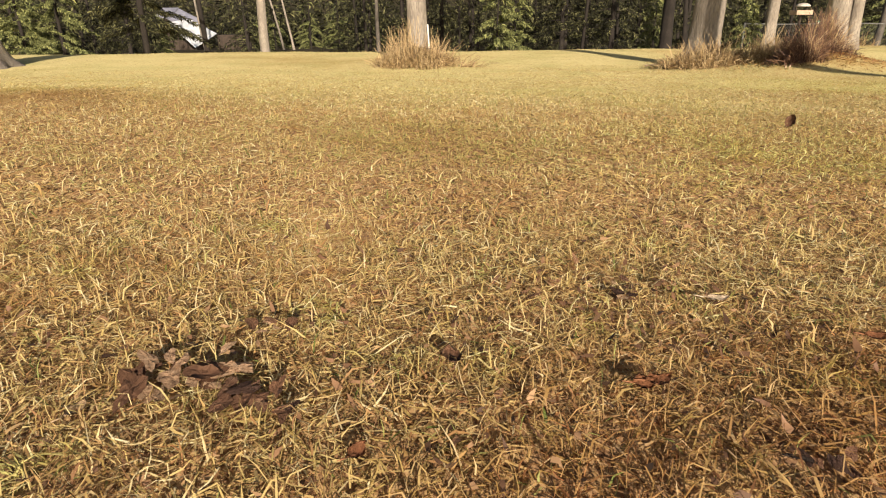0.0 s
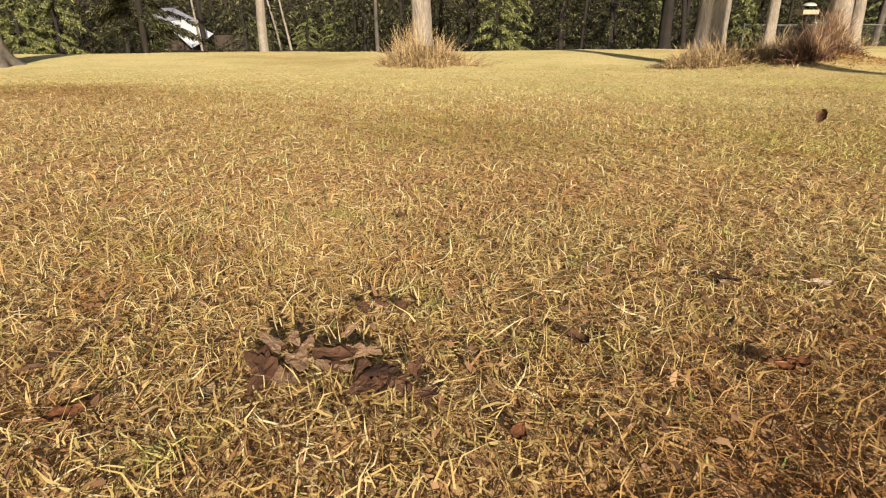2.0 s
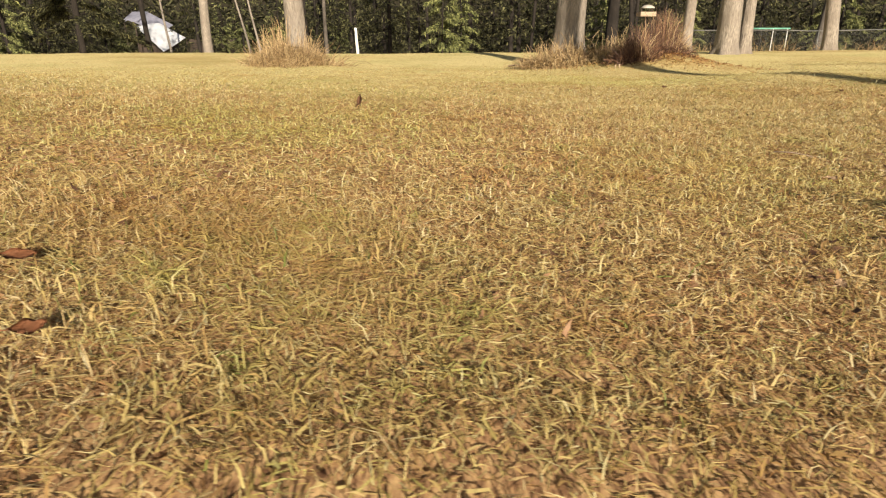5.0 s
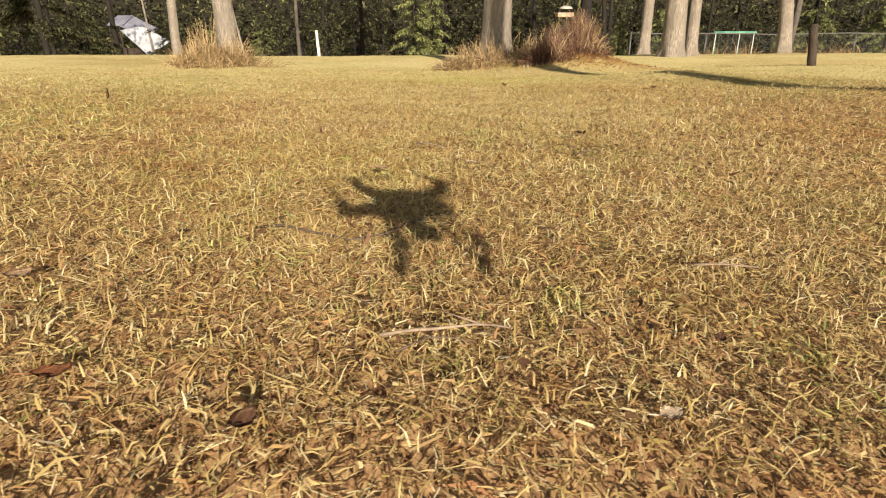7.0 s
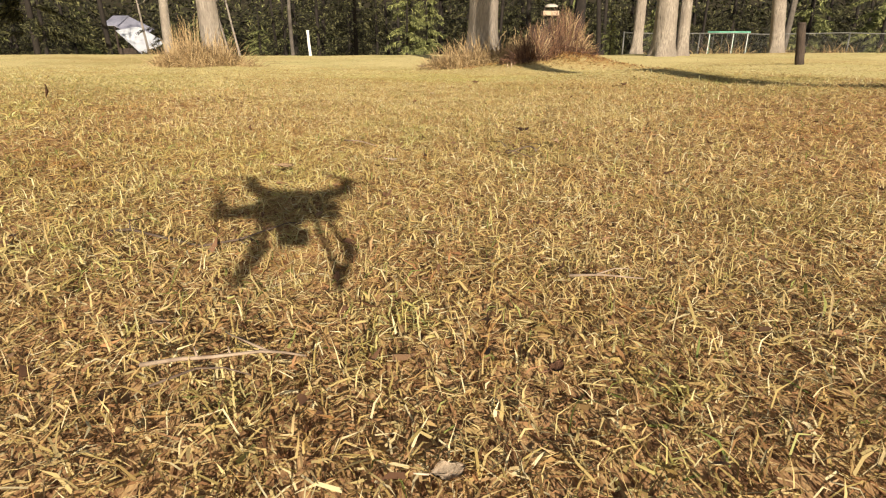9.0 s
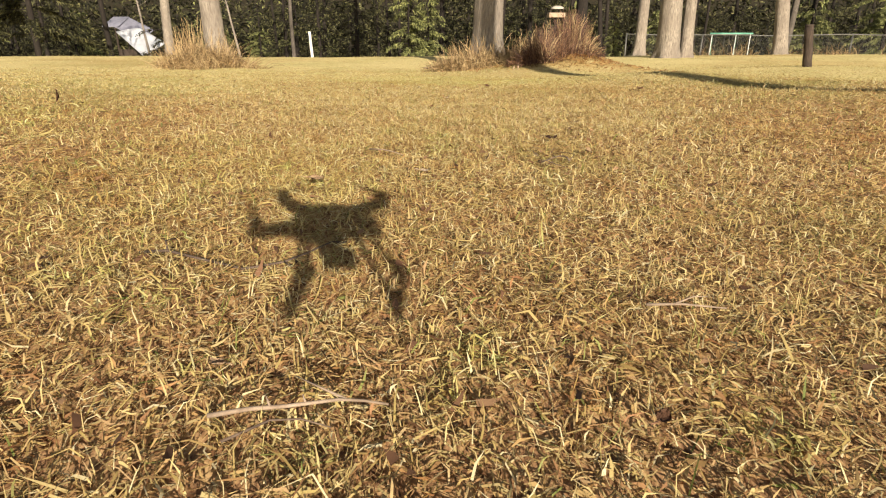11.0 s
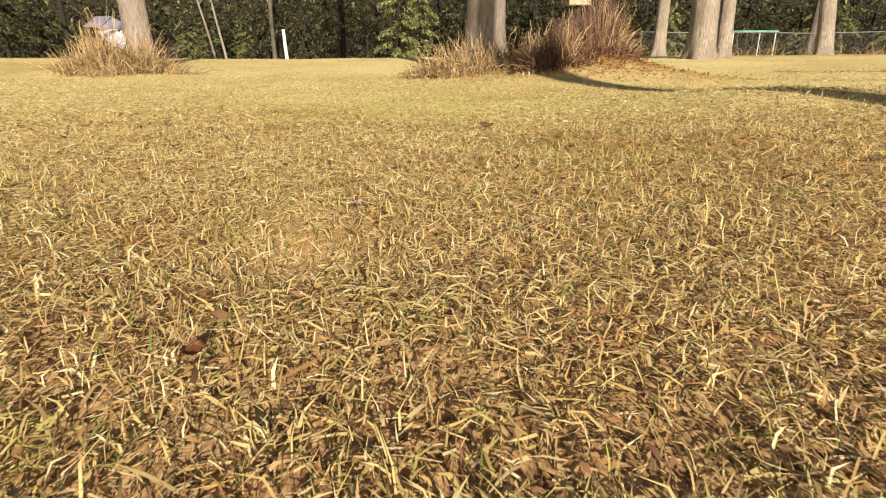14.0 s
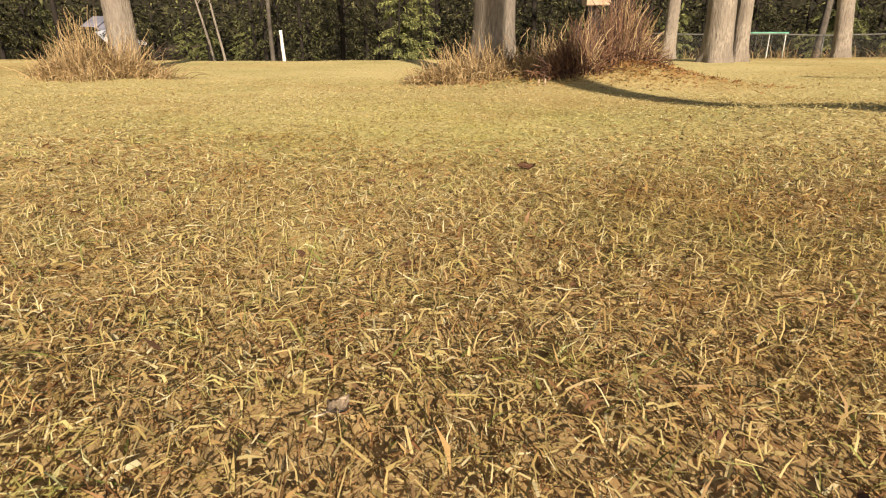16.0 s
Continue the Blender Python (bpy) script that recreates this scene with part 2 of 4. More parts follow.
def part(name, bm, mat, parent=None, label="", smooth=False):
    """Links a bmesh, or a finished mesh, as one mesh object under a thing or a part."""
    if isinstance(bm, bmesh.types.BMesh):
        me = bpy.data.meshes.new(name)
        bm.to_mesh(me)
        bm.free()
        finish(me, mat, smooth)
    else:
        me = bm
    ob = new(name, me)
    if parent:
        ob.parent = parent
    if label:
        ob["label"] = label
    return ob


def thing(name, m, label, category, group="", kind=""):
    ob = new(name)
    ob.matrix_world = m
    ob.empty_display_size = 0.1
    return tagged(ob, label, category, group, kind)


def raw_mesh(name, verts, faces_n, loops, mat, smooth=False):
    """A mesh from arrays: vertex places, corners per face, and the corners."""
    me = bpy.data.meshes.new(name)
    verts = np.asarray(verts, np.float32).reshape(-1, 3)
    faces_n, loops = np.asarray(faces_n, np.int32), np.asarray(loops, np.int32).ravel()
    me.vertices.add(len(verts))
    me.vertices.foreach_set("co", verts.ravel())
    me.loops.add(len(loops))
    me.loops.foreach_set("vertex_index", loops)
    me.polygons.add(len(faces_n))
    me.polygons.foreach_set("loop_start", np.r_[0, np.cumsum(faces_n)[:-1]].astype(np.int32))
    me.update(calc_edges=True)
    me.validate()
    return finish(me, mat, smooth)


def ribbons(name, base, az, length, width, rise, droop, mat, twist=0.4, rng=None, pieces=2):
    """Many blades at once: tapering strips that rise at one angle and bend over; a single piece is a folded-out diamond."""
    n, k = len(base), max(pieces, 2)
    ang = rise[:, None] - droop[:, None] * np.linspace(0, 1, k)[None]
    seg = length[:, None] / k
    hx, hz = np.c_[np.zeros(n), np.cumsum(np.cos(ang) * seg, 1)], np.c_[np.zeros(n), np.cumsum(np.sin(ang) * seg, 1)]
    curl = (rng.uniform(-1, 1, n) * twist)[:, None] * np.linspace(0, 1, k + 1)[None] ** 1.5
    dx, dy = np.cos(az[:, None] + curl), np.sin(az[:, None] + curl)
    c = np.stack([base[:, :1] + hx * dx, base[:, 1:2] + hx * dy, base[:, 2:3] + hz], -1)
    roll = rng.uniform(-0.9, 0.9, n)
    side = np.stack([-np.sin(az) * np.cos(roll), np.cos(az) * np.cos(roll), np.sin(roll)], -1)[:, None] * width[:, None, None] / 2
    if pieces == 1:
        v = np.concatenate([c[:, :1], c[:, 1:2] - side, c[:, 2:], c[:, 1:2] + side], 1)
        return raw_mesh(name, v, np.full(n, 4), (np.arange(n)[:, None] * 4 + np.arange(4)).ravel(), mat)
    w = np.linspace(0.85, 0.75, k)[None, :, None]
    v = np.concatenate([c[:, :k] - side * w, c[:, :k] + side * w, c[:, k:]], 1)
    pat, sizes = [], []
    for i in range(k - 1):
        pat += [i, k + i, k + i + 1, i + 1]
        sizes.append(4)
    pat += [k - 1, 2 * k - 1, 2 * k]
    sizes.append(3)
    loops = (np.arange(n)[:, None] * (2 * k + 1) + np.array(pat)).ravel()
    return raw_mesh(name, v, np.tile(sizes, n), loops, mat, True)


class Tubes:
    """Collects tapering tubes into one mesh."""
    def __init__(self):
        self.v, self.f, self.n = [], [], 0

    def add(self, pts, radii, sides=5, cap=True):
        pts = np.asarray(pts, float)
        k = len(pts)
        tan = np.gradient(pts, axis=0)
        tan /= np.linalg.norm(tan, axis=1)[:, None] + 1e-9
        ref = np.array([0.0, 0, 1]) if abs(tan[0, 2]) < 0.8 else np.array([1.0, 0, 0])
        u = np.cross(tan, ref)
        u /= np.linalg.norm(u, axis=1)[:, None] + 1e-9
        w = np.cross(tan, u)
        a = np.arange(sides) * 2 * np.pi / sides
        ring = pts[:, None] + np.asarray(radii, float)[:, None, None] * (np.cos(a)[None, :, None] * u[:, None] + np.sin(a)[None, :, None] * w[:, None])
        self.v.append(ring.reshape(-1, 3))
        for i in range(k - 1):
            for j in range(sides):
                j2 = (j + 1) % sides
                self.f.append((self.n + i * sides + j, self.n + i * sides + j2, self.n + (i + 1) * sides + j2, self.n + (i + 1) * sides + j))
        if cap:
            self.f.append(tuple(self.n + j for j in range(sides))[::-1])
            self.f.append(tuple(self.n + (k - 1) * sides + j for j in range(sides)))
        self.n += k * sides
        return self

    def mesh(self, name, mat, smooth=True):
        me = bpy.data.meshes.new(name)
        me.from_pydata(np.concatenate(self.v).tolist(), [], self.f)
        return finish(me, mat, smooth)


def box_bm(sx, sy, sz, at=(0, 0, 0), bevel=0.0, rot=None):
    bm = bmesh.new()
    bmesh.ops.create_cube(bm, size=1.0)
    bmesh.ops.scale(bm, vec=(sx, sy, sz), verts=bm.verts)
    if bevel:
        bmesh.ops.bevel(bm, geom=bm.edges[:], offset=bevel, segments=2, profile=0.7, affect="EDGES")
    if rot:
        bmesh.ops.rotate(bm, cent=(0, 0, 0), matrix=rot.to_3x3(), verts=bm.verts)
    bmesh.ops.translate(bm, vec=at, verts=bm.verts)
    return bm


# ---- ground ----
def smooth_step(a, b, x):
    t = np.clip((x - a) / (b - a), 0, 1)
    return t * t * (3 - 2 * t)


def ground_z(x, y):
    x, y = np.asarray(x, float), np.asarray(y, float)
    z = -0.03 * np.clip(x, -7, 7) * (1 - smooth_step(3, 10, y))
    z = z - 0.024 * (np.logaddexp(0, (y - 3.5) * 1.2) / 1.2) - 0.07 * np.exp(-((y - 12.2) / 2.6) ** 2) + 0.09 * smooth_step(14, 20, y) - 0.045 * (np.logaddexp(0, y - 21.5) - np.logaddexp(0, y - 31.5)) * 2
    z = z + 0.1 * np.exp(-(x - 6.3) ** 2 / 2.5 - (y - 11.2) ** 2 / 3.5) + 0.06 * smooth_step(3.5, 7, x) * smooth_step(11, 16, y)
    z = z + 0.18 * np.exp(-((x - 3.4) ** 2 + (y - 4.3) ** 2) / 5.0)
    z = z + 0.29 * np.exp(-(x - 2.0) ** 2 / 1.2 - (y - 11.1) ** 2 / 1.3)      # earth heaped round the red bush
    z = z + 0.045 * np.exp(-((x - 2.2) ** 2 + (y - 7.0) ** 2) / 0.5) - 0.03 * np.exp(-((x - 2.6) ** 2 + (y - 5.1) ** 2) / 0.5)
    z = z + 0.02 * np.sin(x * 0.55 + 1.0) * np.sin(y * 0.4) * smooth_step(6, 14, y) + 0.06 * np.exp(-((x - 2.6) ** 2 + (y - 7.0) ** 2) / 1.2)
    z = z + 0.012 * np.sin(x * 2.3 + y * 1.1) * np.sin(y * 1.7 - x * 0.6)
    far = smooth_step(60, 140, np.hypot(x, y))
    backdrop_rise = 26.0 * smooth_step(106, 190, y) * (1 - smooth_step(240, 700, y))      # an added rise far behind, closing gaps between trees with dark ground
    return np.maximum(z, -6.0) * (1 - far) - 3.2 * far + backdrop_rise


def zg(x, y):
    return float(ground_z(x, y))


def axis_steps(lo, hi, fine, out):
    a = list(np.arange(lo, hi + 1e-6, fine))
    s, p = fine, hi
    right = []
    while p < out:
        s *= 1.22
        p += s
        right.append(p)
    s, p = fine, lo
    left = []
    while p > -out:
        s *= 1.22
        p -= s
        left.append(p)
    return np.array(left[::-1] + a + right)


gx, gy = axis_steps(-8, 8, 0.18, 2600), axis_steps(-1, 16, 0.18, 2600)
X, Y = np.meshgrid(gx, gy)
V = np.stack([X, Y, ground_z(X, Y) - 0.012], -1).reshape(-1, 3)
nx, ny = len(gx), len(gy)
I = (np.arange(ny - 1)[:, None] * nx + np.arange(nx - 1)).ravel()
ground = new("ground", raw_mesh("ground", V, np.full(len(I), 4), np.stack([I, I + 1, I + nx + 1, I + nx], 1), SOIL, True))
tagged(ground, "matted dry straw-coloured lawn soil with greener patches", "lawn", kind="structure")


# things half sunk in the turf keep it off them: x, y and half-lengths
CLEAR = ((-3.69, 1.56, 0.045, 0.03), (-3.6, 1.07, 0.07, 0.03), (-3.38, 1.05, 0.09, 0.035), (-3.2, 0.98, 0.07, 0.03), (-3.236, 1.168, 0.035, 0.025),
         (-4.703, 1.1, 0.025, 0.018), (-4.045, 1.272, 0.025, 0.02), (-3.768, 1.222, 0.02, 0.016), (-0.702, 1.046, 0.022, 0.016), (0.27, 2.475, 0.045, 0.038), (0.008, 0.981, 0.018, 0.014))


def grass(name, label, x0, x1, y0, y1, per_m2, length, width, mat, seed, lift=0.03, up=0.12, pieces=2):
    rng = np.random.default_rng(seed)
    n = int((x1 - x0) * (y1 - y0) * per_m2)
    k = max(1, n // 11)                      # tufts: blades gather round random middles and lean one way
    mid = np.stack([rng.uniform(x0, x1, k), rng.uniform(y0, y1, k)], 1)
    own = rng.integers(0, k, n)
    xy = mid[own] + rng.normal(0, 0.6 * length, (n, 2))
    loose = rng.random(n) < 0.4
    xy[loose] = np.stack([rng.uniform(x0, x1, n), rng.uniform(y0, y1, n)], 1)[loose]
    edge = rng.normal(0, 0.28, (n, 2))      # no hard line between the sown strips
    edge[:, 1] *= 0.35 + 0.65 * smooth_step(1.2, 3.0, xy[:, 1])
    xy = xy + edge
    keep = np.ones(n, bool)
    for cx, cy, rx, ry in CLEAR:
        keep &= ((xy[:, 0] - cx) / rx) ** 2 + ((xy[:, 1] - cy) / ry) ** 2 > rng.uniform(0.1, 0.6, n)
    xy, own = xy[keep], own[keep]
    n = len(xy)
    heap = 0.6 + 0.5 * np.sin(xy[:, 0] * 5.1 + 2 * np.sin(xy[:, 1] * 3.7)) * np.sin(xy[:, 1] * 6.3 + 1.7 * np.sin(xy[:, 0] * 4.1))
    base = np.c_[xy, ground_z(xy[:, 0], xy[:, 1]) - 0.012 + rng.random(n) ** 1.3 * lift * np.clip(heap, 0.25, 1.1)]
    comb = rng.uniform(0, 2 * np.pi, k)
    az = comb[own] + rng.normal(0, 0.9, n)
    ln = length * np.exp(rng.normal(-0.05, 0.31, n))
    rise = np.abs(rng.normal(0, 0.26, n)) + 0.03
    mown = smooth_step(4.4, 7.5, xy[:, 1])      # the turf gets shorter and flatter away from the trodden strip
    ln = ln * (1 - 0.22 * mown)
    rise = rise * (1 - 0.35 * mown)
    tall = rng.random(n) < up * (1 - 0.6 * mown)
    rise[tall] += rng.uniform(0.35, 1.1, tall.sum())
    droop = np.where(tall, rng.uniform(-0.1, 1.3, n), rng.uniform(-0.4, 0.9, n))
    me = ribbons(name, base, az, ln, width * np.exp(rng.normal(-0.1, 0.33, n)), rise, droop, mat, 1.0, rng, pieces)
    return tagged(new(name, me), label, "grass", kind="stuff")


DRY = "dense matted dry straw-coloured grass blades on the lawn"
THATCH_WORDS = "flat matted layer of broken brown and tan grass leaves"
for x0, x1, y0, y1, per, ln, wd, sd, k in ((-5.4, -1.7, 0.82, 2.0, 9000, 0.034, 0.0028, 31, 1), (-1.7, 1.5, 0.82, 2.0, 9000, 0.028, 0.0031, 36, 1), (-1.0, 1.1, 2.0, 5.8, 8000, 0.028, 0.0032, 32, 1), (-6.6, -1.0, 2.0, 4.5, 2600, 0.036, 0.0045, 33, 1),
                                           (1.1, 4.2, 0.95, 6.2, 2400, 0.036, 0.0045, 34, 1), (-1.6, 1.5, 5.6, 6.6, 2600, 0.036, 0.0045, 35, 1)):
    grass("thatch", THATCH_WORDS, x0, x1, y0, y1, per, ln, wd, THATCH, sd, 0.02, 0.06, k)
for x0, x1, y0, y1, per, ln, wd, sd, lift, up, k in (
        (-5.4, -1.7, 0.82, 2.0, 14500, 0.039, 0.0026, 11, 0.034, 0.24, 2), (-1.7, 1.5, 0.82, 2.0, 13500, 0.029, 0.0027, 23, 0.034, 0.3, 2), (-1.0, 1.1, 2.0, 5.8, 12500, 0.03, 0.0028, 12, 0.034, 0.3, 2),
        (-6.8, -1.0, 2.0, 4.5, 4600, 0.03, 0.0036, 13, 0.03, 0.28, 2), (1.1, 4.2, 0.95, 6.2, 4400, 0.03, 0.0036, 14, 0.03, 0.28, 2),
        (-3.2, 4.6, 5.6, 9.0, 4300, 0.028, 0.0044, 15, 0.02, 0.22, 1), (-9.5, -1.6, 4.5, 6.2, 2800, 0.034, 0.005, 18, 0.024, 0.24, 1),
        (-10.5, -3.2, 6.2, 9.0, 1900, 0.032, 0.0062, 19, 0.018, 0.14, 1), (4.2, 8.0, 4.0, 9.0, 1700, 0.032, 0.0062, 20, 0.018, 0.14, 1),
        (-13.5, 10.0, 9.0, 13.5, 820, 0.034, 0.0075, 16, 0.012, 0.12, 1), (-20.0, 17.0, 13.5, 23.5, 160, 0.036, 0.011, 17, 0.01, 0.12, 1),
        (-9.0, 6.0, -4.0, 0.5, 110, 0.045, 0.014, 22, 0.014, 0.16, 1)):
    grass("lawn_grass", DRY, x0, x1, y0, y1, per, ln, wd, GRASS, sd, lift, up, k)
FRESH = "sparse green grass blades growing through the dry lawn"
grass("green_grass", FRESH, -6.2, 2.2, 0.95, 6.2, 480, 0.036, 0.0028, GREEN_GRASS, 21, 0.02, 0.45)


# ---- trees ----
def trunk_mesh(name, r0, r1, height, mat, lean=(0, 0), flare=0.1, lobes=5, seed=0, sides=26, wob=0.03):
    rng = np.random.default_rng(seed)
    zs = np.r_[np.linspace(-0.25, 1.5, 22), np.linspace(1.8, height, 22)]
    a = np.arange(sides) * 2 * np.pi / sides
    ph, ph2 = rng.uniform(0, 6, 2)
    rings = []
    for z in zs:
        t = max(0, z) / height
        r = r0 + (r1 - r0) * t ** 0.8
        fl = flare * math.exp(-max(z, -0.1) / 0.22)
        rr = r * (1 + 0.035 * np.cos(3 * a + ph + z * 0.5) + 0.03 * np.cos(7 * a + ph2 - z)) + fl * (0.55 + 0.45 * np.cos(lobes * a + ph)) + rng.normal(0, r * 0.012, sides)
        cx = lean[0] * z + wob * math.sin(z * 0.9 + ph)
        cy = lean[1] * z + wob * math.cos(z * 0.7 + ph2)
        rings.append(np.stack([cx + rr * np.cos(a), cy + rr * np.sin(a), np.full(sides, z)], 1))
    v = np.concatenate(rings)
    i, j = np.meshgrid(np.arange(len(zs) - 1), np.arange(sides), indexing="ij")
    j2 = (j + 1) % sides
    loops = np.stack([i * sides + j, i * sides + j2, (i + 1) * sides + j2, (i + 1) * sides + j], -1).reshape(-1, 4)
    return raw_mesh(name, v, np.full(len(loops), 4), loops, mat, True)


def bare_crown(height, start, r, lean, mat, seed):
    """Leafless limbs, branches and twigs."""
    rng = np.random.default_rng(seed)
    T = Tubes()
    for i in range(18):
        z = start + (height - start) * (i + rng.random()) / 18
        az, ln = rng.uniform(0, 6.28), (1.3 + 2.4 * (1 - (z - start) / (height - start + 0.1))) * rng.uniform(0.7, 1.2)
        b = np.array([lean[0] * z, lean[1] * z, z])
        d = np.array([math.cos(az), math.sin(az), rng.uniform(0.35, 0.9)])
        s = np.linspace(0, 1, 6)[:, None]
        p = b + d * ln * s + np.array([0, 0, 0.5 * ln]) * s ** 2 + rng.normal(0, 0.05, (6, 3)) * s
        rb = max(0.02, r * 0.28 * (1 - 0.6 * (z - start) / (height - start)))
        T.add(p, np.linspace(rb, 0.008, 6), 5)
        for _ in range(9):
            q = rng.uniform(0.25, 1)
            o = b + d * ln * q + np.array([0, 0, 0.5 * ln]) * q ** 2
            e = rng.normal(0, 1, 3) + (0, 0, 0.6)
            e *= rng.uniform(0.4, 1.0) / np.linalg.norm(e)
            T.add([o, o + e * 0.5 + rng.normal(0, 0.04, 3), o + e], [0.014, 0.008, 0.003], 3)
    return T.mesh("crown", mat)


def bare_tree(name, x, y, r0, height, label, lean=(0, 0), flare=0.1, mat=None, seed=1, start=0.5, lobes=5, more=()):
    mat = mat or BARK_PALE
    ob = thing(name, pose(x, y, zg(x, y)), label, "tree")
    part("trunk", trunk_mesh("trunk", r0, r0 * 0.45, height, mat, lean, flare, lobes, seed), mat, ob)
    tagged(part("crown", bare_crown(height, height * start, r0, lean, mat, seed + 50), mat, ob, "bare twiggy branches"), kind="stuff")
    for k, (dx, dy, r, h, ln) in enumerate(more):
        st = part("stem", trunk_mesh("stem", r, r * 0.5, h, mat, ln, flare * 0.6, 4, seed + 7 + k), mat, ob)
        st.location = (dx, dy, 0)
    return ob


bare_tree("tree", -4.78, 14.1, 0.215, 13, "tall pale-barked tree rising out of a clump of dry stalks", (-0.03, 0), 0.06, seed=3)
bare_tree("tree", 0.9, 12.9, 0.295, 15, "wide pale-barked tree with flared foot and a shadow band", (0.0, 0), 0.3, seed=5, lobes=3)
bare_tree("tree", 7.0, 22.9, 0.19, 13, "slim pale-barked tree leaning slightly", (0.04, 0.02), 0.12, seed=8)
bare_tree("tree", 6.05, 17.4, 0.29, 15, "thick pale-barked tree with a second leaning stem", (-0.06, 0), 0.13, seed=9, more=((0.52, 0.15, 0.16, 11, (0.0, 0.0)),))
bare_tree("tree", 10.85, 20.8, 0.22, 13, "pale-barked tree beside the wire fence", (-0.1, 0), 0.06, seed=12)
bare_tree("tree", 18.9, 35.2, 0.2, 13, "slim grey tree behind the wire fence", (0.05, 0), 0.1, BARK_GREY, seed=14)
bare_tree("tree", -13.55, 32.8, 0.25, 14, "pale-barked tree with dark spruce boughs round it", (0.0, 0), 0.1, seed=16)
bare_tree("tree", -14.25, 14.0, 0.5, 14, "stout pale tree with widely flared root foot", (-0.12, 0), 0.3, seed=18, lobes=4)
bare_tree("tree", 3.46, 1.5, 0.175, 20, "tall slender tree casting a long thin shadow", (0.0, 0), 0.08, seed=20, start=0.55)
for bx, by, ln, sd in ((-21.4, 66, (-0.2, 0), 31), (-20.5, 66.4, (-0.16, 0.02), 32), (-29.6, 66, (-0.1, 0), 33)):
    bare_tree("birch", bx, by, 0.13, 10, "thin pale leaning birch stem at the wood's edge", ln, 0.03, seed=sd)

for k, (bx, by) in enumerate(((-9.7, 39.2), (-8.2, 36.6), (-7.3, 40.8), (-2.9, 38.2), (3.6, 37.6), (9.4, 37.5), (15.6, 38.0))):
    bare_tree("slim_tree", bx, by, 0.09 + 0.03 * (k % 3), 11, "slim bare trunk standing at the edge of the wood", (0.03 * ((k * 7) % 5 - 2), 0), 0.04, BARK_GREY if k == 1 else BARK_SHADED, seed=80 + k, start=0.4)


def spruce_meshes(tag, height, radius, seed, mat, low=0.0, thick=28):
    rng = np.random.default_rng(seed)
    tr = trunk_mesh("trunk_" + tag, 0.02 * height * 0.55, 0.01, height, BARK_SHADED, (0, 0), 0.04, 4, seed, 10)
    base, az, ln, wd, ri, dr = [], [], [], [], [], []
    T = Tubes()
    zs = np.r_[np.arange(low + 0.1, min(3.8, height * 0.8), 0.1), np.arange(3.8, height, 0.3)]
    for z in zs:
        L = radius * (1 - z / height) ** 0.75 * rng.uniform(0.6, 1.12)
        if L < 0.12:
            continue
        a = rng.uniform(0, 6.283)
        s = np.linspace(0, 1, 5)
        p = np.stack([np.cos(a) * L * s, np.sin(a) * L * s, z + L * (0.18 * s - 0.42 * s ** 2)], 1)
        T.add(p[::2], (0.022, 0.013, 0.004), 3, False)
        m = int(((105 if mat is NEEDLES_SUNLIT else thick) if z < 3.8 else 5) * L)
        q = rng.uniform(0.12, 1, m) ** 0.75
        o = np.stack([np.interp(q, s, p[:, k]) for k in range(3)], 1) + rng.normal(0, 0.03, (m, 3))
        base.append(o)
        az.append(a + rng.choice([-1, 1], m) * rng.uniform(0.2, 1.25, m))
        fine = 0.64 if mat is NEEDLES_SUNLIT else 0.75
        ln.append(rng.uniform(0.2, 0.46, m) * (1.15 - 0.5 * q) * (fine + 0.1 if z < 3.8 else 1.7))
        wd.append(rng.uniform(0.05, 0.11, m) * (fine if z < 3.8 else 2.0))
        ri.append(rng.uniform(-0.95, 0.3, m))
        dr.append(rng.uniform(0.1, 0.8, m))
    c = [np.concatenate(k) for k in (base, az, ln, wd, ri, dr)]
    cr = ribbons("crown_" + tag, c[0], c[1], c[2], c[3], c[4], c[5], mat, 0.5, rng, 1)
    return tr, T.mesh("boughs_" + tag, BARK_SHADED), cr


def spruce_thing(name, meshes, label, group):
    ob = thing(name, pose(0, 0, 0), label, "tree", group)
    part("trunk", meshes[0], None, ob)
    tagged(part("branchwork", meshes[1], None, ob), kind="stuff")
    tagged(part("crown", meshes[2], None, ob), kind="stuff")
    return ob


KINDS = {}
for tag, h, r, sd, mt, low in (("a", 13, 2.6, 41, NEEDLES_SHADED, 0.0), ("b", 16, 2.9, 42, NEEDLES_SHADED, 0.3), ("c", 11, 2.0, 43, NEEDLES_SHADED, 0.0), ("y", 5.5, 1.5, 44, NEEDLES_SUNLIT, 0.0), ("z", 12, 2.6, 45, NEEDLES_SUNLIT, 0.0), ("h", 14, 3.1, 46, NEEDLES_SHADED, 1.25)):
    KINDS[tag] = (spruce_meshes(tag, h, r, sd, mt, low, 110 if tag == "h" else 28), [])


def spruce(tag, x, y, turn, scale=1.0):
    young = tag in "yz"
    label = "sunlit yellow-green spruce with boughs to the ground" if young else "dark green spruce with drooping boughs at the wood's edge"
    made = KINDS[tag][1]
    if not made:
        made.append(spruce_thing("young_spruce" if young else "spruce", KINDS[tag][0], label, "young spruces" if young else "spruces"))
        ob = made[0]
    else:
        ob = copy_thing(made[0], pose(0, 0, 0))
        made.append(ob)
    ob.matrix_world = pose(x, y, zg(x, y), 0, 0, turn) @ Matrix.Scale(scale, 4)
    return ob


R = random.Random(7)


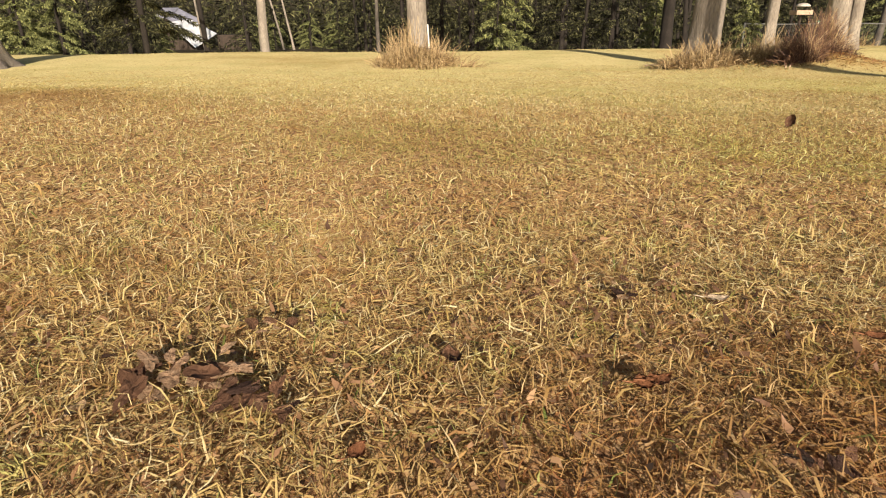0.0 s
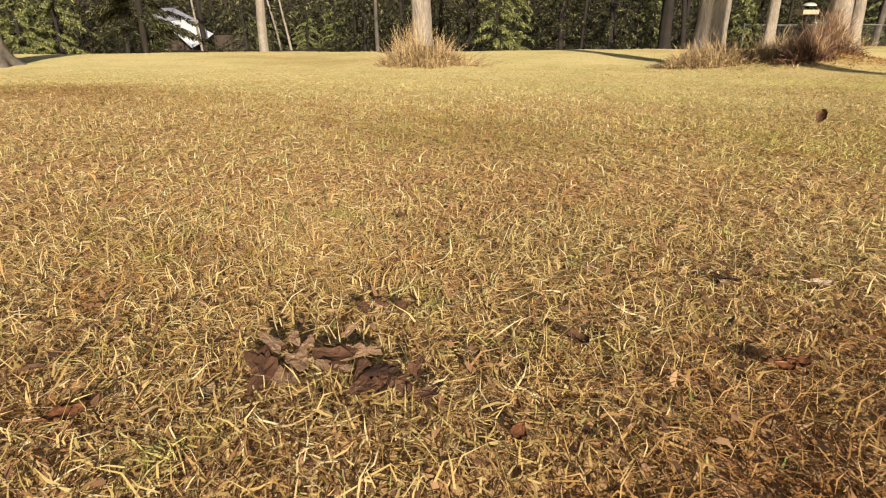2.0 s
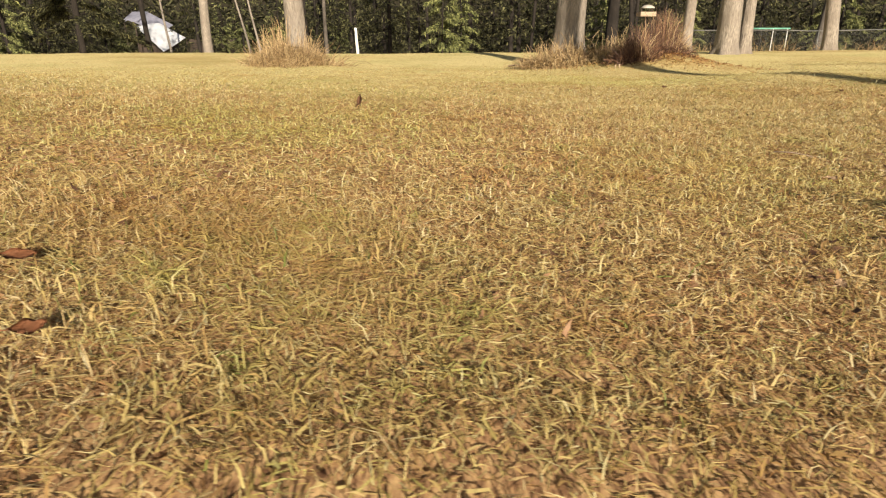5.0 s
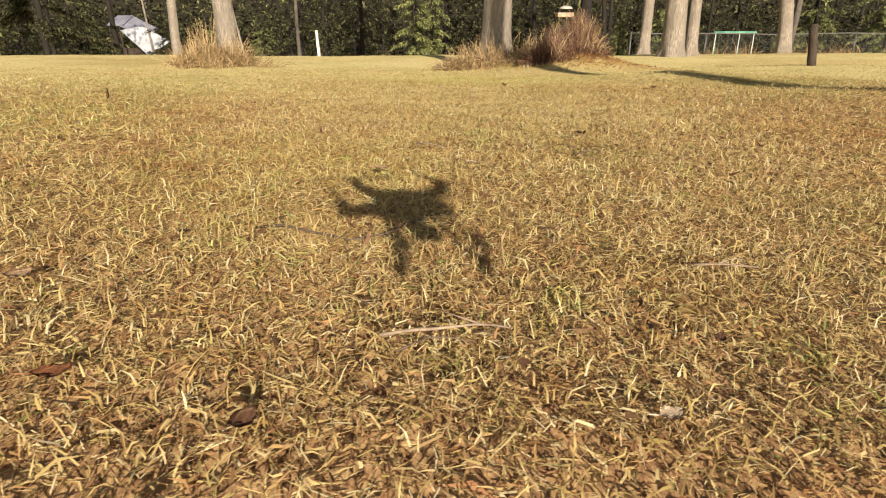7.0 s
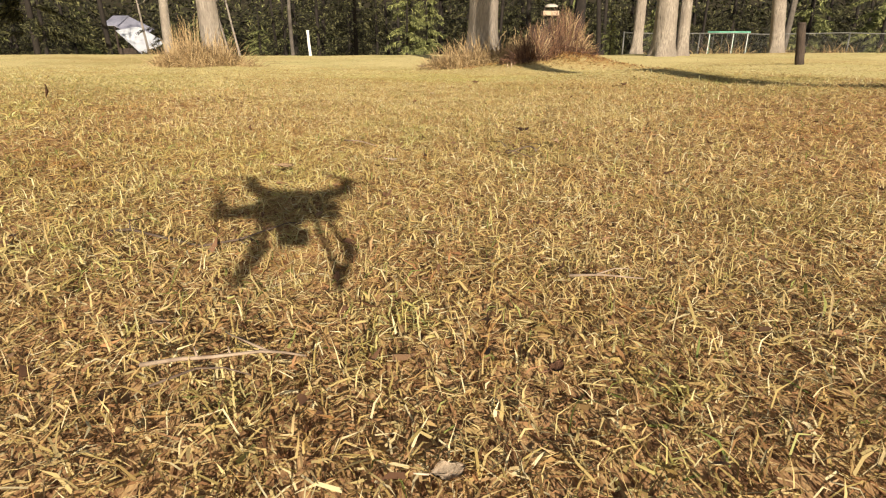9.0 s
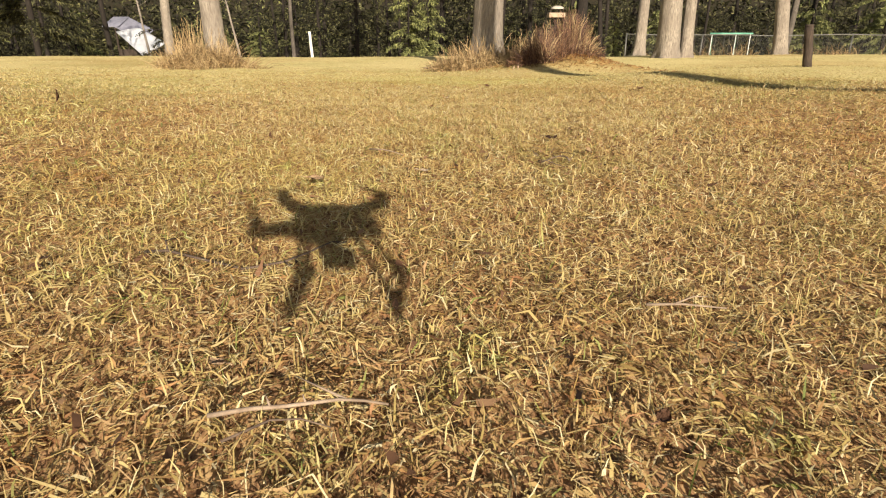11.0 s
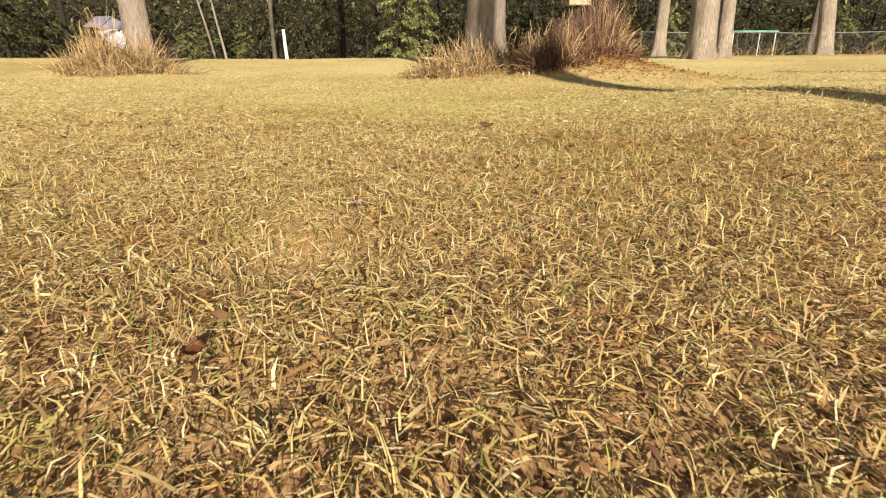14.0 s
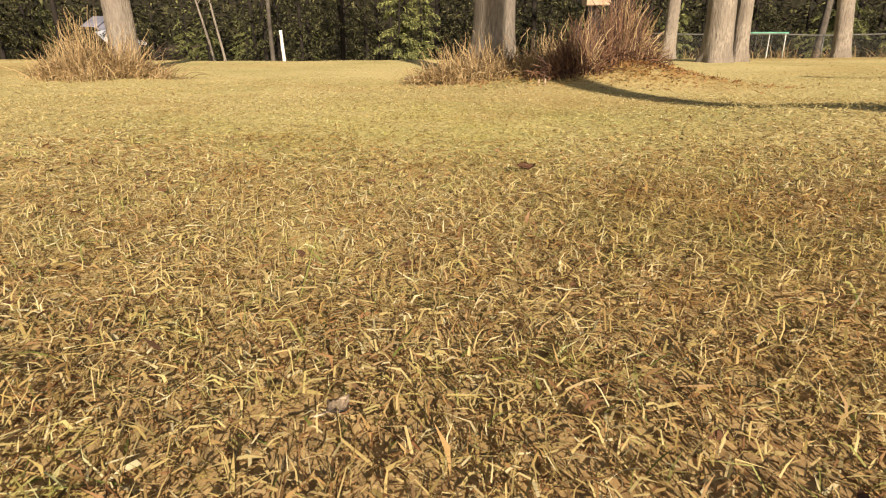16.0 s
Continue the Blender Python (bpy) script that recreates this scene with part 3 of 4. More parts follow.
def house_gap(x, y):
    """The open line through the wood towards the low house."""
    near, far = -4.0 - 30.0 * (y - 0.5) / 71.5, -35.0 * (y - 2.0) / 70.0
    b1, b2 = -4.0 - 17.0 * (y - 0.5) / 65.5, -21.0 * (y - 4.0) / 62.0
    return min(near, far) - 2.3 < x < max(near, far) + 2.3 or min(b1, b2) - 1.5 < x < max(b1, b2) + 1.5


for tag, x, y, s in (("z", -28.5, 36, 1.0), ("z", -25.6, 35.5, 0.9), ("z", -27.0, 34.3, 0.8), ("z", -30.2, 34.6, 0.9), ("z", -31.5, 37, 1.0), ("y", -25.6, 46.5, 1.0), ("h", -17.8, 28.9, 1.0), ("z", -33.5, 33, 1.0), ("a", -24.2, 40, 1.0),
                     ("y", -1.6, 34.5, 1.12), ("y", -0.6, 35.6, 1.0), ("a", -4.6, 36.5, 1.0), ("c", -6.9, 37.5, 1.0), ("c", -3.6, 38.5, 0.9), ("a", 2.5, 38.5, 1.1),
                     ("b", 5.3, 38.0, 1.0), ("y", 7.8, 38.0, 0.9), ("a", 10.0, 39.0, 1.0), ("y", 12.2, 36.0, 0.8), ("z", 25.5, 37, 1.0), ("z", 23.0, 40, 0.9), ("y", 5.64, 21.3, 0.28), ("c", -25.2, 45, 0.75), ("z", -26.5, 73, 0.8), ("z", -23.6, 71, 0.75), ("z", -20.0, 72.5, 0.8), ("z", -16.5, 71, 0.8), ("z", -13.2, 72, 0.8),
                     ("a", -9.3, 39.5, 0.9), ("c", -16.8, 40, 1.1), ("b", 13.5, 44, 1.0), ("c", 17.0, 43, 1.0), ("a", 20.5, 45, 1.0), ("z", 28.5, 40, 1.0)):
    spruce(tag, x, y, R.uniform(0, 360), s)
for row, (y0, step) in enumerate(((44, 3.3), (50, 4.4))):
    x = -52 + row
    while x < 52:
        xx, yy = x + R.uniform(-0.9, 0.9), y0 + R.uniform(-1.6, 1.6)
        if not house_gap(xx, yy):
            spruce(R.choice("abca"), xx, yy, R.uniform(0, 360), R.uniform(0.85, 1.2))
        x += step

# ---- far woods: what closes the view behind the spruces ----
rng = np.random.default_rng(77)
n = 46000
fx = rng.uniform(-110, 110, n)
fy = rng.uniform(86, 104, n)
fb = np.c_[fx, fy, ground_z(fx, fy) + rng.beta(1.0, 3.4, n) * 16]
tagged(new("far_woods", ribbons("far_woods", fb, rng.uniform(0, 6.28, n), rng.uniform(0.7, 1.6, n), rng.uniform(0.2, 0.42, n), rng.uniform(-0.9, 0.7, n), rng.uniform(0.1, 0.8, n), NEEDLES_SHADED, 0.5, rng, 1)),
       "dense dark conifer woods closing the view", "woods", kind="stuff")


# ---- dry clumps and the red bush ----
def clump(name, x, y, rx, ry, h, count, mat, label, seed, spread=0.5, thick=0.005, arch=0.25, side=4, stray=0.12, second=None):
    """Stalks that fan out of an uneven foot: some upright, some arching over, a few stray far out; a second kind may stand among them."""
    rng = np.random.default_rng(seed)
    ob = thing(name, pose(x, y, zg(x, y)), label, "bush")
    sets = [Tubes(), Tubes()]
    tufts = np.stack([rng.normal(0, 0.45, 14), rng.normal(0, 0.45, 14)], 1)
    tall = rng.uniform(0.6, 1.1, 14)
    for _ in range(count):
        k = rng.integers(0, 14)
        o = tufts[k] + rng.normal(0, 0.16, 2)
        q = min(1.25, float(np.hypot(*o)))
        bx, by = rx * o[0], ry * o[1]
        bz = zg(x + bx, y + by) - zg(x, y) - 0.03
        hh = h * rng.uniform(0.3, 1.1) * tall[k] * (1.1 - 0.5 * q * q)
        if hh < 0.06:
            continue
        out = o * spread * h * rng.uniform(0.2, 1.1) + rng.normal(0, stray, 2) * h
        s = np.linspace(0, 1, 6)
        bend = 0.85 if rng.random() < arch else 0.12
        p = np.stack([bx + out[0] * s ** 1.5 + rng.normal(0, 0.02, 6) * s, by + out[1] * s ** 1.5 + rng.normal(0, 0.02, 6) * s, bz + hh * (s - bend * 0.75 * s ** 3)], 1)
        T = sets[1 if second and rng.random() < second[1] + 0.35 * o[0] else 0]
        T.add(p, np.linspace(thick, thick * 0.4, 6) * rng.uniform(0.5, 1.35), side, False)
        if rng.random() < 0.35:
            j = rng.integers(2, 5)
            e = rng.normal(0, 0.5, 3) + (0, 0, 0.7)
            e *= hh * rng.uniform(0.12, 0.3) / np.linalg.norm(e)
            T.add([p[j], p[j] + e * 0.6 + rng.normal(0, 0.006, 3), p[j] + e], [thick * 0.5, thick * 0.35, thick * 0.2], 3, False)
    tagged(part("stemwork", sets[0].mesh("stemwork", mat, False), mat, ob), kind="stuff")
    if second:
        tagged(part("pale_stemwork", sets[1].mesh("pale_stemwork", second[0], False), second[0], ob, "tan dry stems"), kind="stuff")
    return ob, rng


def frond_leaves(ob, rx, ry, h, count, mat, rng, ln=0.28, wd=0.014):
    a, q = rng.uniform(0, 6.283, count), rng.random(count) ** 0.7 * rng.uniform(0.8, 1.15, count)
    bx, by = rx * q * np.cos(a), ry * q * np.sin(a)
    ox, oy = ob.matrix_world.translation[:2]
    b = np.c_[bx, by, ground_z(bx + ox, by + oy) - zg(ox, oy) - 0.01 + rng.uniform(0, h * 0.5, count) * np.clip(1 - q * 0.75, 0, 1)]
    me = ribbons("dry_leaves", b, a + rng.normal(0, 1.1, count), ln * rng.uniform(0.4, 1.4, count), wd * rng.uniform(0.5, 1.4, count), rng.uniform(0.1, 1.5, count), rng.uniform(0.1, 2.4, count), mat, 0.9, rng, 3)
    tagged(part("leafage", me, mat, ob), kind="stuff")


ob, g = clump("stalk_clump", -4.72, 13.15, 0.8, 0.7, 0.88, 900, STALKS, "clump of dry straw-coloured stalks round the tree's foot", 61, 0.24, 0.0052, 0.25, 3, 0.1)
frond_leaves(ob, 0.8, 0.7, 0.75, 3200, STALKS, g, 0.24, 0.011)
ob, g = clump("stalk_clump", 0.85, 12.1, 0.95, 0.6, 0.62, 760, STALKS, "tangled dry stalks round the wide tree's foot", 62, 0.2, 0.005, 0.4, 3, 0.17)
frond_leaves(ob, 1.05, 0.75, 0.6, 3600, STALKS, g, 0.22, 0.011)
ob, g = clump("stalk_clump", 1.42, 11.5, 0.4, 0.45, 0.55, 260, STALKS, "small clump of dry stalks beside the red bush", 64, 0.3, 0.005, 0.4, 3, 0.17)
frond_leaves(ob, 0.5, 0.5, 0.4, 900, STALKS, g, 0.2, 0.011)
ob, g = clump("red_bush", 1.98, 11.1, 0.38, 0.4, 0.74, 1700, RED_STEMS, "leafless bush of dull red-brown upright stems on heaped earth", 63, 0.16, 0.0044, 0.25, 3, 0.13, (STALKS, 0.1))
frond_leaves(ob, 0.65, 0.6, 0.3, 1100, RED_STEMS, g, 0.14, 0.012)
ob, g = clump("red_bush", 1.5, 10.6, 0.28, 0.26, 0.6, 760, RED_STEMS, "low thicket of dull red-brown stems where the shadow falls", 65, 0.25, 0.0042, 0.35, 3, 0.15, (STALKS, 0.08))
frond_leaves(ob, 0.45, 0.4, 0.3, 700, RED_STEMS, g, 0.14, 0.012)


# ---- fence, swing, posts, feeder, house ----
METAL = surface("galvanised_wire", (0.1, 0.1, 0.092), (0.16, 0.158, 0.145), (0.25, 0.24, 0.22), 30, 0.55, 0.1, 0.002, metal=0.5)
PAINT_GREEN = surface("green_paint", (0.1, 0.3, 0.2), (0.16, 0.42, 0.3), (0.25, 0.5, 0.38), 14, 0.45, 0.1, 0.002)
PAINT_WHITE = surface("white_paint", (0.62, 0.6, 0.55), (0.76, 0.74, 0.69), (0.82, 0.8, 0.76), 14, 0.55, 0.15, 0.003)
PAINT_CREAM = surface("weathered_cream_paint", (0.4, 0.35, 0.28), (0.55, 0.5, 0.42), (0.66, 0.61, 0.53), 22, 0.6, 0.2, 0.003)
WOOD_DARK = surface("dark_weathered_wood", (0.025, 0.018, 0.013), (0.055, 0.04, 0.03), (0.1, 0.075, 0.055), 16, 0.9, 0.6, 0.01, (4, 4, 0.4))
WOOD_TAN = surface("tan_wood", (0.36, 0.25, 0.15), (0.5, 0.37, 0.25), (0.6, 0.47, 0.34), 16, 0.7, 0.3, 0.004, (1, 6, 6))
ROOF_WHITE = surface("white_sheet_roof", (0.66, 0.68, 0.72), (0.78, 0.8, 0.84), (0.84, 0.86, 0.88), 3, 0.4, 0.2, 0.02, grime=(0.6, 0.62, 0.66))
# grey-blue copy of the white sheet, its shade put into the colour
ROOF_SHADED = surface("shaded_grey_sheet", (0.2, 0.2, 0.25), (0.28, 0.28, 0.34), (0.34, 0.34, 0.4), 3, 0.5, 0.2, 0.02)


def wire_fence(x0, x1, y):
    n = 9
    zb = lambda x: zg(x, y)
    ob = thing("wire_fence", pose(x0, y, zb(x0)), "galvanised chain-link fence with top rail at the lawn's end", "fence")
    o = np.array([x0, y, zb(x0)])
    top = 1.03
    xs = np.linspace(x0, x1, n)
    for i, x in enumerate(xs):
        T = Tubes()
        lean = 0.03 * math.sin(i * 2.1)
        T.add([np.array([x, y, zb(x) - 0.2]) - o, np.array([x + lean, y, zb(x) + top + 0.04]) - o], [0.03, 0.03], 10)
        part("post", T.mesh("post", METAL), None, ob)
    T = Tubes()
    q = np.linspace(x0, x1, 40)
    T.add([np.array([x, y, zb(x) + top + 0.012 * math.sin(x * 1.3)]) - o for x in q], np.full(40, 0.02), 8)
    part("top_rail", T.mesh("top_rail", METAL), None, ob)
    T = Tubes()
    for d in (-1, 1):
        for x in np.arange(x0, x1, 0.085):
            a, b = np.array([x, y - 0.032, zb(x) + 0.02]), np.array([x + d * 0.75, y - 0.032, zb(x + d * 0.75) + top - 0.02])
            if x0 < b[0] < x1:
                T.add([a - o, b - o], [0.0026, 0.0026], 3, False)
    tagged(part("wire_mesh", T.mesh("wire_mesh", METAL), None, ob), kind="stuff")


wire_fence(7.3, 31.0, 25.5)


def fence_weeds(x0, x1, y, count, seed):
    """Dry weeds and briars left standing along the foot of the fence, in loose tufts."""
    g = np.random.default_rng(seed)
    mids = g.uniform(x0, x1, 38)
    bx = mids[g.integers(0, 38, count)] + g.normal(0, 0.22, count)
    by = y + g.normal(0, 0.2, count)
    b = np.c_[bx, by, ground_z(bx, by) - 0.02]
    me = ribbons("dry_weeds", b, g.uniform(0, 6.283, count), g.gamma(4.0, 0.11, count), g.uniform(0.008, 0.024, count), g.uniform(0.7, 1.5, count), g.uniform(0.0, 1.4, count), STALKS, 0.8, g, 3)
    return tagged(new("dry_weeds", me), "dry tan weeds standing along the foot of the wire fence", "weeds", kind="stuff")


fence_weeds(7.6, 22.0, 25.3, 2600, 91)


def swing_set(x, y, width, h):
    z = zg(x, y)
    ob = thing("swing_set", pose(x, y, z), "green tubular garden swing frame with pale legs", "swing")
    T = Tubes().add([(-width / 2 - 0.1, 0, h), (width / 2 + 0.1, 0, h)], [0.035, 0.035], 10)
    part("crossbar", T.mesh("crossbar", PAINT_GREEN), None, ob)
    for sx in (-1, 0.25, 1):
        for sy in (-1, 1):
            px = sx * width / 2
            T = Tubes().add([(px, 0, h), (px + 0.28 * sy, 0.55 * sy, -0.1)], [0.02, 0.02], 8)
            part("leg", T.mesh("leg", PAINT_WHITE if sy < 0 else PAINT_GREEN), None, ob)
    for k in range(2):
        px = -width * 0.28 + k * width * 0.36
        T = Tubes()
        T.add([(px - 0.2, 0, h), (px - 0.2, 0.02, 0.5)], [0.008, 0.008], 5)
        T.add([(px + 0.2, 0, h), (px + 0.2, 0.02, 0.5)], [0.008, 0.008], 5)
        sw = part("swing_seat", box_bm(0.44, 0.17, 0.03, (px, 0.02, 0.49), 0.008), PAINT_GREEN, ob)
        part("chain", T.mesh("chain", METAL), None, sw)


swing_set(13.3, 29.6, 1.75, 0.33 - zg(13.3, 29.6))


def round_post(name, x, y, r, h, lean, mat, label, cap=None):
    ob = thing(name, pose(x, y, zg(x, y)), label, "post")
    T = Tubes()
    zs = np.linspace(-0.25, h, 9)
    g = random.Random(int(x * 10))
    T.add([(lean[0] * z + g.uniform(-0.004, 0.004), lean[1] * z, z) for z in zs], [r * (1.06 - 0.1 * max(0, z) / h + g.uniform(-0.02, 0.02)) for z in zs], 14)
    part("shaft", T.mesh("shaft", mat), None, ob)
    if cap:
        part("cap", disc_bm(r * 1.08, 0.03, (lean[0] * h, lean[1] * h, h + 0.012), 14, r * 0.9), cap, ob, "pale weathered cap")
    return ob


def disc_bm(r, h, at, seg=20, r2=None):
    bm = bmesh.new()
    bmesh.ops.create_cone(bm, cap_ends=True, segments=seg, radius1=r, radius2=r2 if r2 is not None else r, depth=h)
    bmesh.ops.translate(bm, vec=at, verts=bm.verts)
    return bm


round_post("wooden_post", 5.92, 10.8, 0.066, 0.61, (-0.14, 0), WOOD_DARK, "dark weathered wooden post standing on the lawn", WOOD_DARK)
round_post("marker_post", -4.93, 25.2, 0.055, 1.13, (-0.05, 0), PAINT_WHITE, "white painted marker post at the lawn's end", PAINT_WHITE)
for dx in (0, 0.06):
    round_post("marker_stub", 1.07 + dx, 10.15, 0.008, 0.05, (0.03, 0), WOOD_TAN, "short pale marker stub before the dry stalks")


def bird_feeder(x, y, z_tray):
    z = zg(x, y)
    ob = thing("bird_feeder", pose(x, y, z), "bird feeder with pale domed roof and tan tray on a pole", "feeder")
    h = z_tray - z
    part("pole", Tubes().add([(0, 0, -0.2), (0, 0, h)], [0.022, 0.022], 10).mesh("pole", WOOD_DARK), None, ob)
    tray = part("tray", box_bm(0.26, 0.24, 0.02, (0, 0, h), 0.004), WOOD_TAN, ob)
    for sx, sy, wx, wy in ((0, -0.12, 0.27, 0.016), (0, 0.12, 0.27, 0.016), (-0.128, 0, 0.016, 0.222), (0.128, 0, 0.016, 0.222)):
        part("rim", box_bm(wx, wy, 0.07, (sx, sy, h + 0.03), 0.003), WOOD_TAN, tray)
    for sx in (-0.09, 0.09):
        part("upright", box_bm(0.02, 0.02, 0.12, (sx, 0, h + 0.07), 0.002), WOOD_DARK, ob)
    bm = bmesh.new()
    bmesh.ops.create_uvsphere(bm, u_segments=24, v_segments=12, radius=1.0)
    bmesh.ops.delete(bm, geom=[v for v in bm.verts if v.co.z < -0.05], context="VERTS")
    bmesh.ops.scale(bm, vec=(0.115, 0.115, 0.055), verts=bm.verts)
    bmesh.ops.solidify(bm, geom=bm.faces[:], thickness=0.006)
    bmesh.ops.translate(bm, vec=(0.02, 0, h + 0.125), verts=bm.verts)
    part("roof", bm, PAINT_CREAM, ob, "pale domed roof", True)


bird_feeder(1.93, 11.62, 0.635)


def tarp_shed():
    """A sloping white sheet over a dark lean-to, low behind the crest of the lawn."""
    c = Vector((-33.1, 72.0, -2.3))
    u, v, d = Vector((-3.5, 1.6, 2.7)), Vector((2.35, 1.0, 1.45)), Vector((-1.1, 2.4, 3.05))
    ob = thing("shed", pose(c.x, c.y, zg(c.x, c.y)), "lean-to shed under a sloping white sheet, behind the spruces", "shed")
    dz = c.z - zg(c.x, c.y)
    bm = bmesh.new()
    nu, nv = 14, 8
    nrm = u.cross(v).normalized()
    gr = [[bm.verts.new(Vector((0, 0, dz)) + u * (i / (nu - 1)) * (1 - j / (nv - 1)) + v * (j / (nv - 1)) * (1 - i / (nu - 1)) + d * (i / (nu - 1)) * (j / (nv - 1)) + nrm * 0.06 * math.sin(i * 1.1 + j * 0.6)) for j in range(nv)] for i in range(nu)]
    for i in range(nu - 1):
        for j in range(nv - 1):
            bm.faces.new((gr[i][j], gr[i + 1][j], gr[i + 1][j + 1], gr[i][j + 1]))
    bmesh.ops.solidify(bm, geom=bm.faces[:], thickness=0.05)
    bmesh.ops.recalc_face_normals(bm, faces=bm.faces)
    part("sheet_roof", bm, ROOF_WHITE, ob, "white sheet roof", True)
    for k, p in enumerate((Vector((0, 0.1, dz)), v + Vector((0, 0, dz)), u + Vector((0, 0, dz)), d + Vector((0, 0, dz)))):
        part("pole", Tubes().add([(p.x, p.y + 0.1, -0.5), (p.x, p.y + 0.1, p.z - 0.1)], [0.06, 0.06], 8).mesh("pole", WOOD_DARK), None, ob)
    for k in range(9):
        part("board", box_bm(0.5, 0.05, max(0.6, dz + 1.2), (-4.0 + k * 0.52, 3.4, (dz + 0.2) / 2), 0.01), WOOD_DARK, ob)

    tilt = Matrix.Rotation(radians(20), 4, "X")
    part("wing", box_bm(1.9, 3.3, 0.06, (-4.75, 4.6, dz + 3.75), 0.01, tilt), ROOF_SHADED, ob, "pale grey sloping sheet")
    part("wing", box_bm(3.3, 3.3, 0.06, (-2.75, 4.6, dz + 3.05), 0.01, Matrix.Rotation(radians(27), 4, "Y") @ tilt), ROOF_SHADED, ob, "pale grey sheet falling to one side")
    for px, py in ((-5.5, 3.3), (-4.3, 3.3), (-5.5, 5.9), (-4.3, 5.9)):
        part("pole", Tubes().add([(px, py, -0.5), (px, py, dz + 3.72 + (py - 4.6) * 0.36)], [0.06, 0.06], 8).mesh("pole", WOOD_DARK), None, ob)
    part("lean_to", box_bm(5.4, 2.4, 2.4, (4.9, 3.0, dz + 0.1), 0.05), WOOD_DARK, ob, "dark brown low lean-to")


tarp_shed()
# added trunk, fills a dark mass of brown foliage behind the feeder
bare_tree("dark_tree", 7.85, 36.0, 0.36, 13, "stout dark trunk added to fill the dark in the wood's edge", (0, 0), 0.1, BARK_SHADED, seed=73)
bare_tree("dark_tree", -16.6, 32.9, 0.14, 11, "slim dark trunk before the low house", (-0.03, 0), 0.04, BARK_SHADED, seed=71)


# ---- things lying in the grass ----
BARK_BROWN = surface("rotten_bark", (0.08, 0.038, 0.024), (0.23, 0.12, 0.07), (0.38, 0.24, 0.15), 22, 0.9, 0.7, 0.006, (1, 3, 1))
BARK_TAN = surface("tan_bark", (0.2, 0.115, 0.065), (0.5, 0.33, 0.2), (0.64, 0.47, 0.31), 45, 0.9, 0.6, 0.005, (1, 3, 1))
TWIG_GREY = surface("dry_twig", (0.15, 0.11, 0.08), (0.3, 0.225, 0.16), (0.44, 0.35, 0.26), 40, 0.85, 0.3, 0.002)
TWIG_BROWN = surface("brown_twig", (0.05, 0.034, 0.026), (0.12, 0.085, 0.062), (0.22, 0.165, 0.12), 40, 0.9, 0.5, 0.003)
TWIG_DARK = surface("dark_twig", (0.02, 0.014, 0.012), (0.05, 0.035, 0.028), (0.09, 0.065, 0.05), 30, 0.9, 0.4, 0.003)
LEAF_MATS = [surface("leaf_" + k, tuple(v * 0.55 for v in c), c, tuple(min(1, v * 1.35) for v in c), 45, 0.7, 0.35, 0.002)
             for k, c in (("russet", (0.30, 0.13, 0.06)), ("tan", (0.50, 0.35, 0.21)), ("brown", (0.2, 0.105, 0.06)), ("dark", (0.09, 0.05, 0.035)), ("pale", (0.62, 0.5, 0.36)))]
LEAF_WORD = ["russet", "tan", "brown", "dark brown", "pale straw-coloured"]


def fallen_leaf(x, y, size, kind, turn, tilt=12, curl=0.35, up=0.02, wide=0.62):
    """A curled blade with midrib fold, pointed ends and a short stalk."""
    ob = thing("fallen_leaf", pose(x, y, zg(x, y) + up, tilt, 4, turn), LEAF_WORD[kind] + " curled dead leaf lying in the grass", "leaf", "fallen leaves")
    g = random.Random(int(x * 1000) + int(y * 777))
    bm = bmesh.new()
    nu, nv = 8, 5
    grid = []
    for i in range(nu):
        u = i / (nu - 1)
        w = size * wide * 0.5 * math.sin(math.pi * min(1, (u * 0.96 + 0.04) ** 1.25)) * (1 + 0.14 * math.sin(u * 19 + g.random() * 6))
        row = []
        for j in range(nv):
            v = j / (nv - 1) * 2 - 1
            zz = size * (curl * (u - 0.5) ** 2 * 1.6 + 0.09 * abs(v) + 0.05 * math.sin(u * 9 + v * 4 + g.random()))
            row.append(bm.verts.new(((u - 0.5) * size, v * w, zz)))
        grid.append(row)
    for i in range(nu - 1):
        for j in range(nv - 1):
            bm.faces.new((grid[i][j], grid[i + 1][j], grid[i + 1][j + 1], grid[i][j + 1]))
    bmesh.ops.solidify(bm, geom=bm.faces[:], thickness=0.0009)
    bl = part("blade", bm, LEAF_MATS[kind], ob, smooth=True)
    s0 = Vector((-0.5 * size, 0, size * curl * 0.4))
    part("stalk", Tubes().add([s0, s0 + Vector((-0.2 * size, 0.03 * size, 0.03 * size)), s0 + Vector((-0.38 * size, 0.1 * size, 0.02 * size))], [0.0011, 0.0009, 0.0008], 5).mesh("stalk", LEAF_MATS[kind]), None, ob)
    return ob


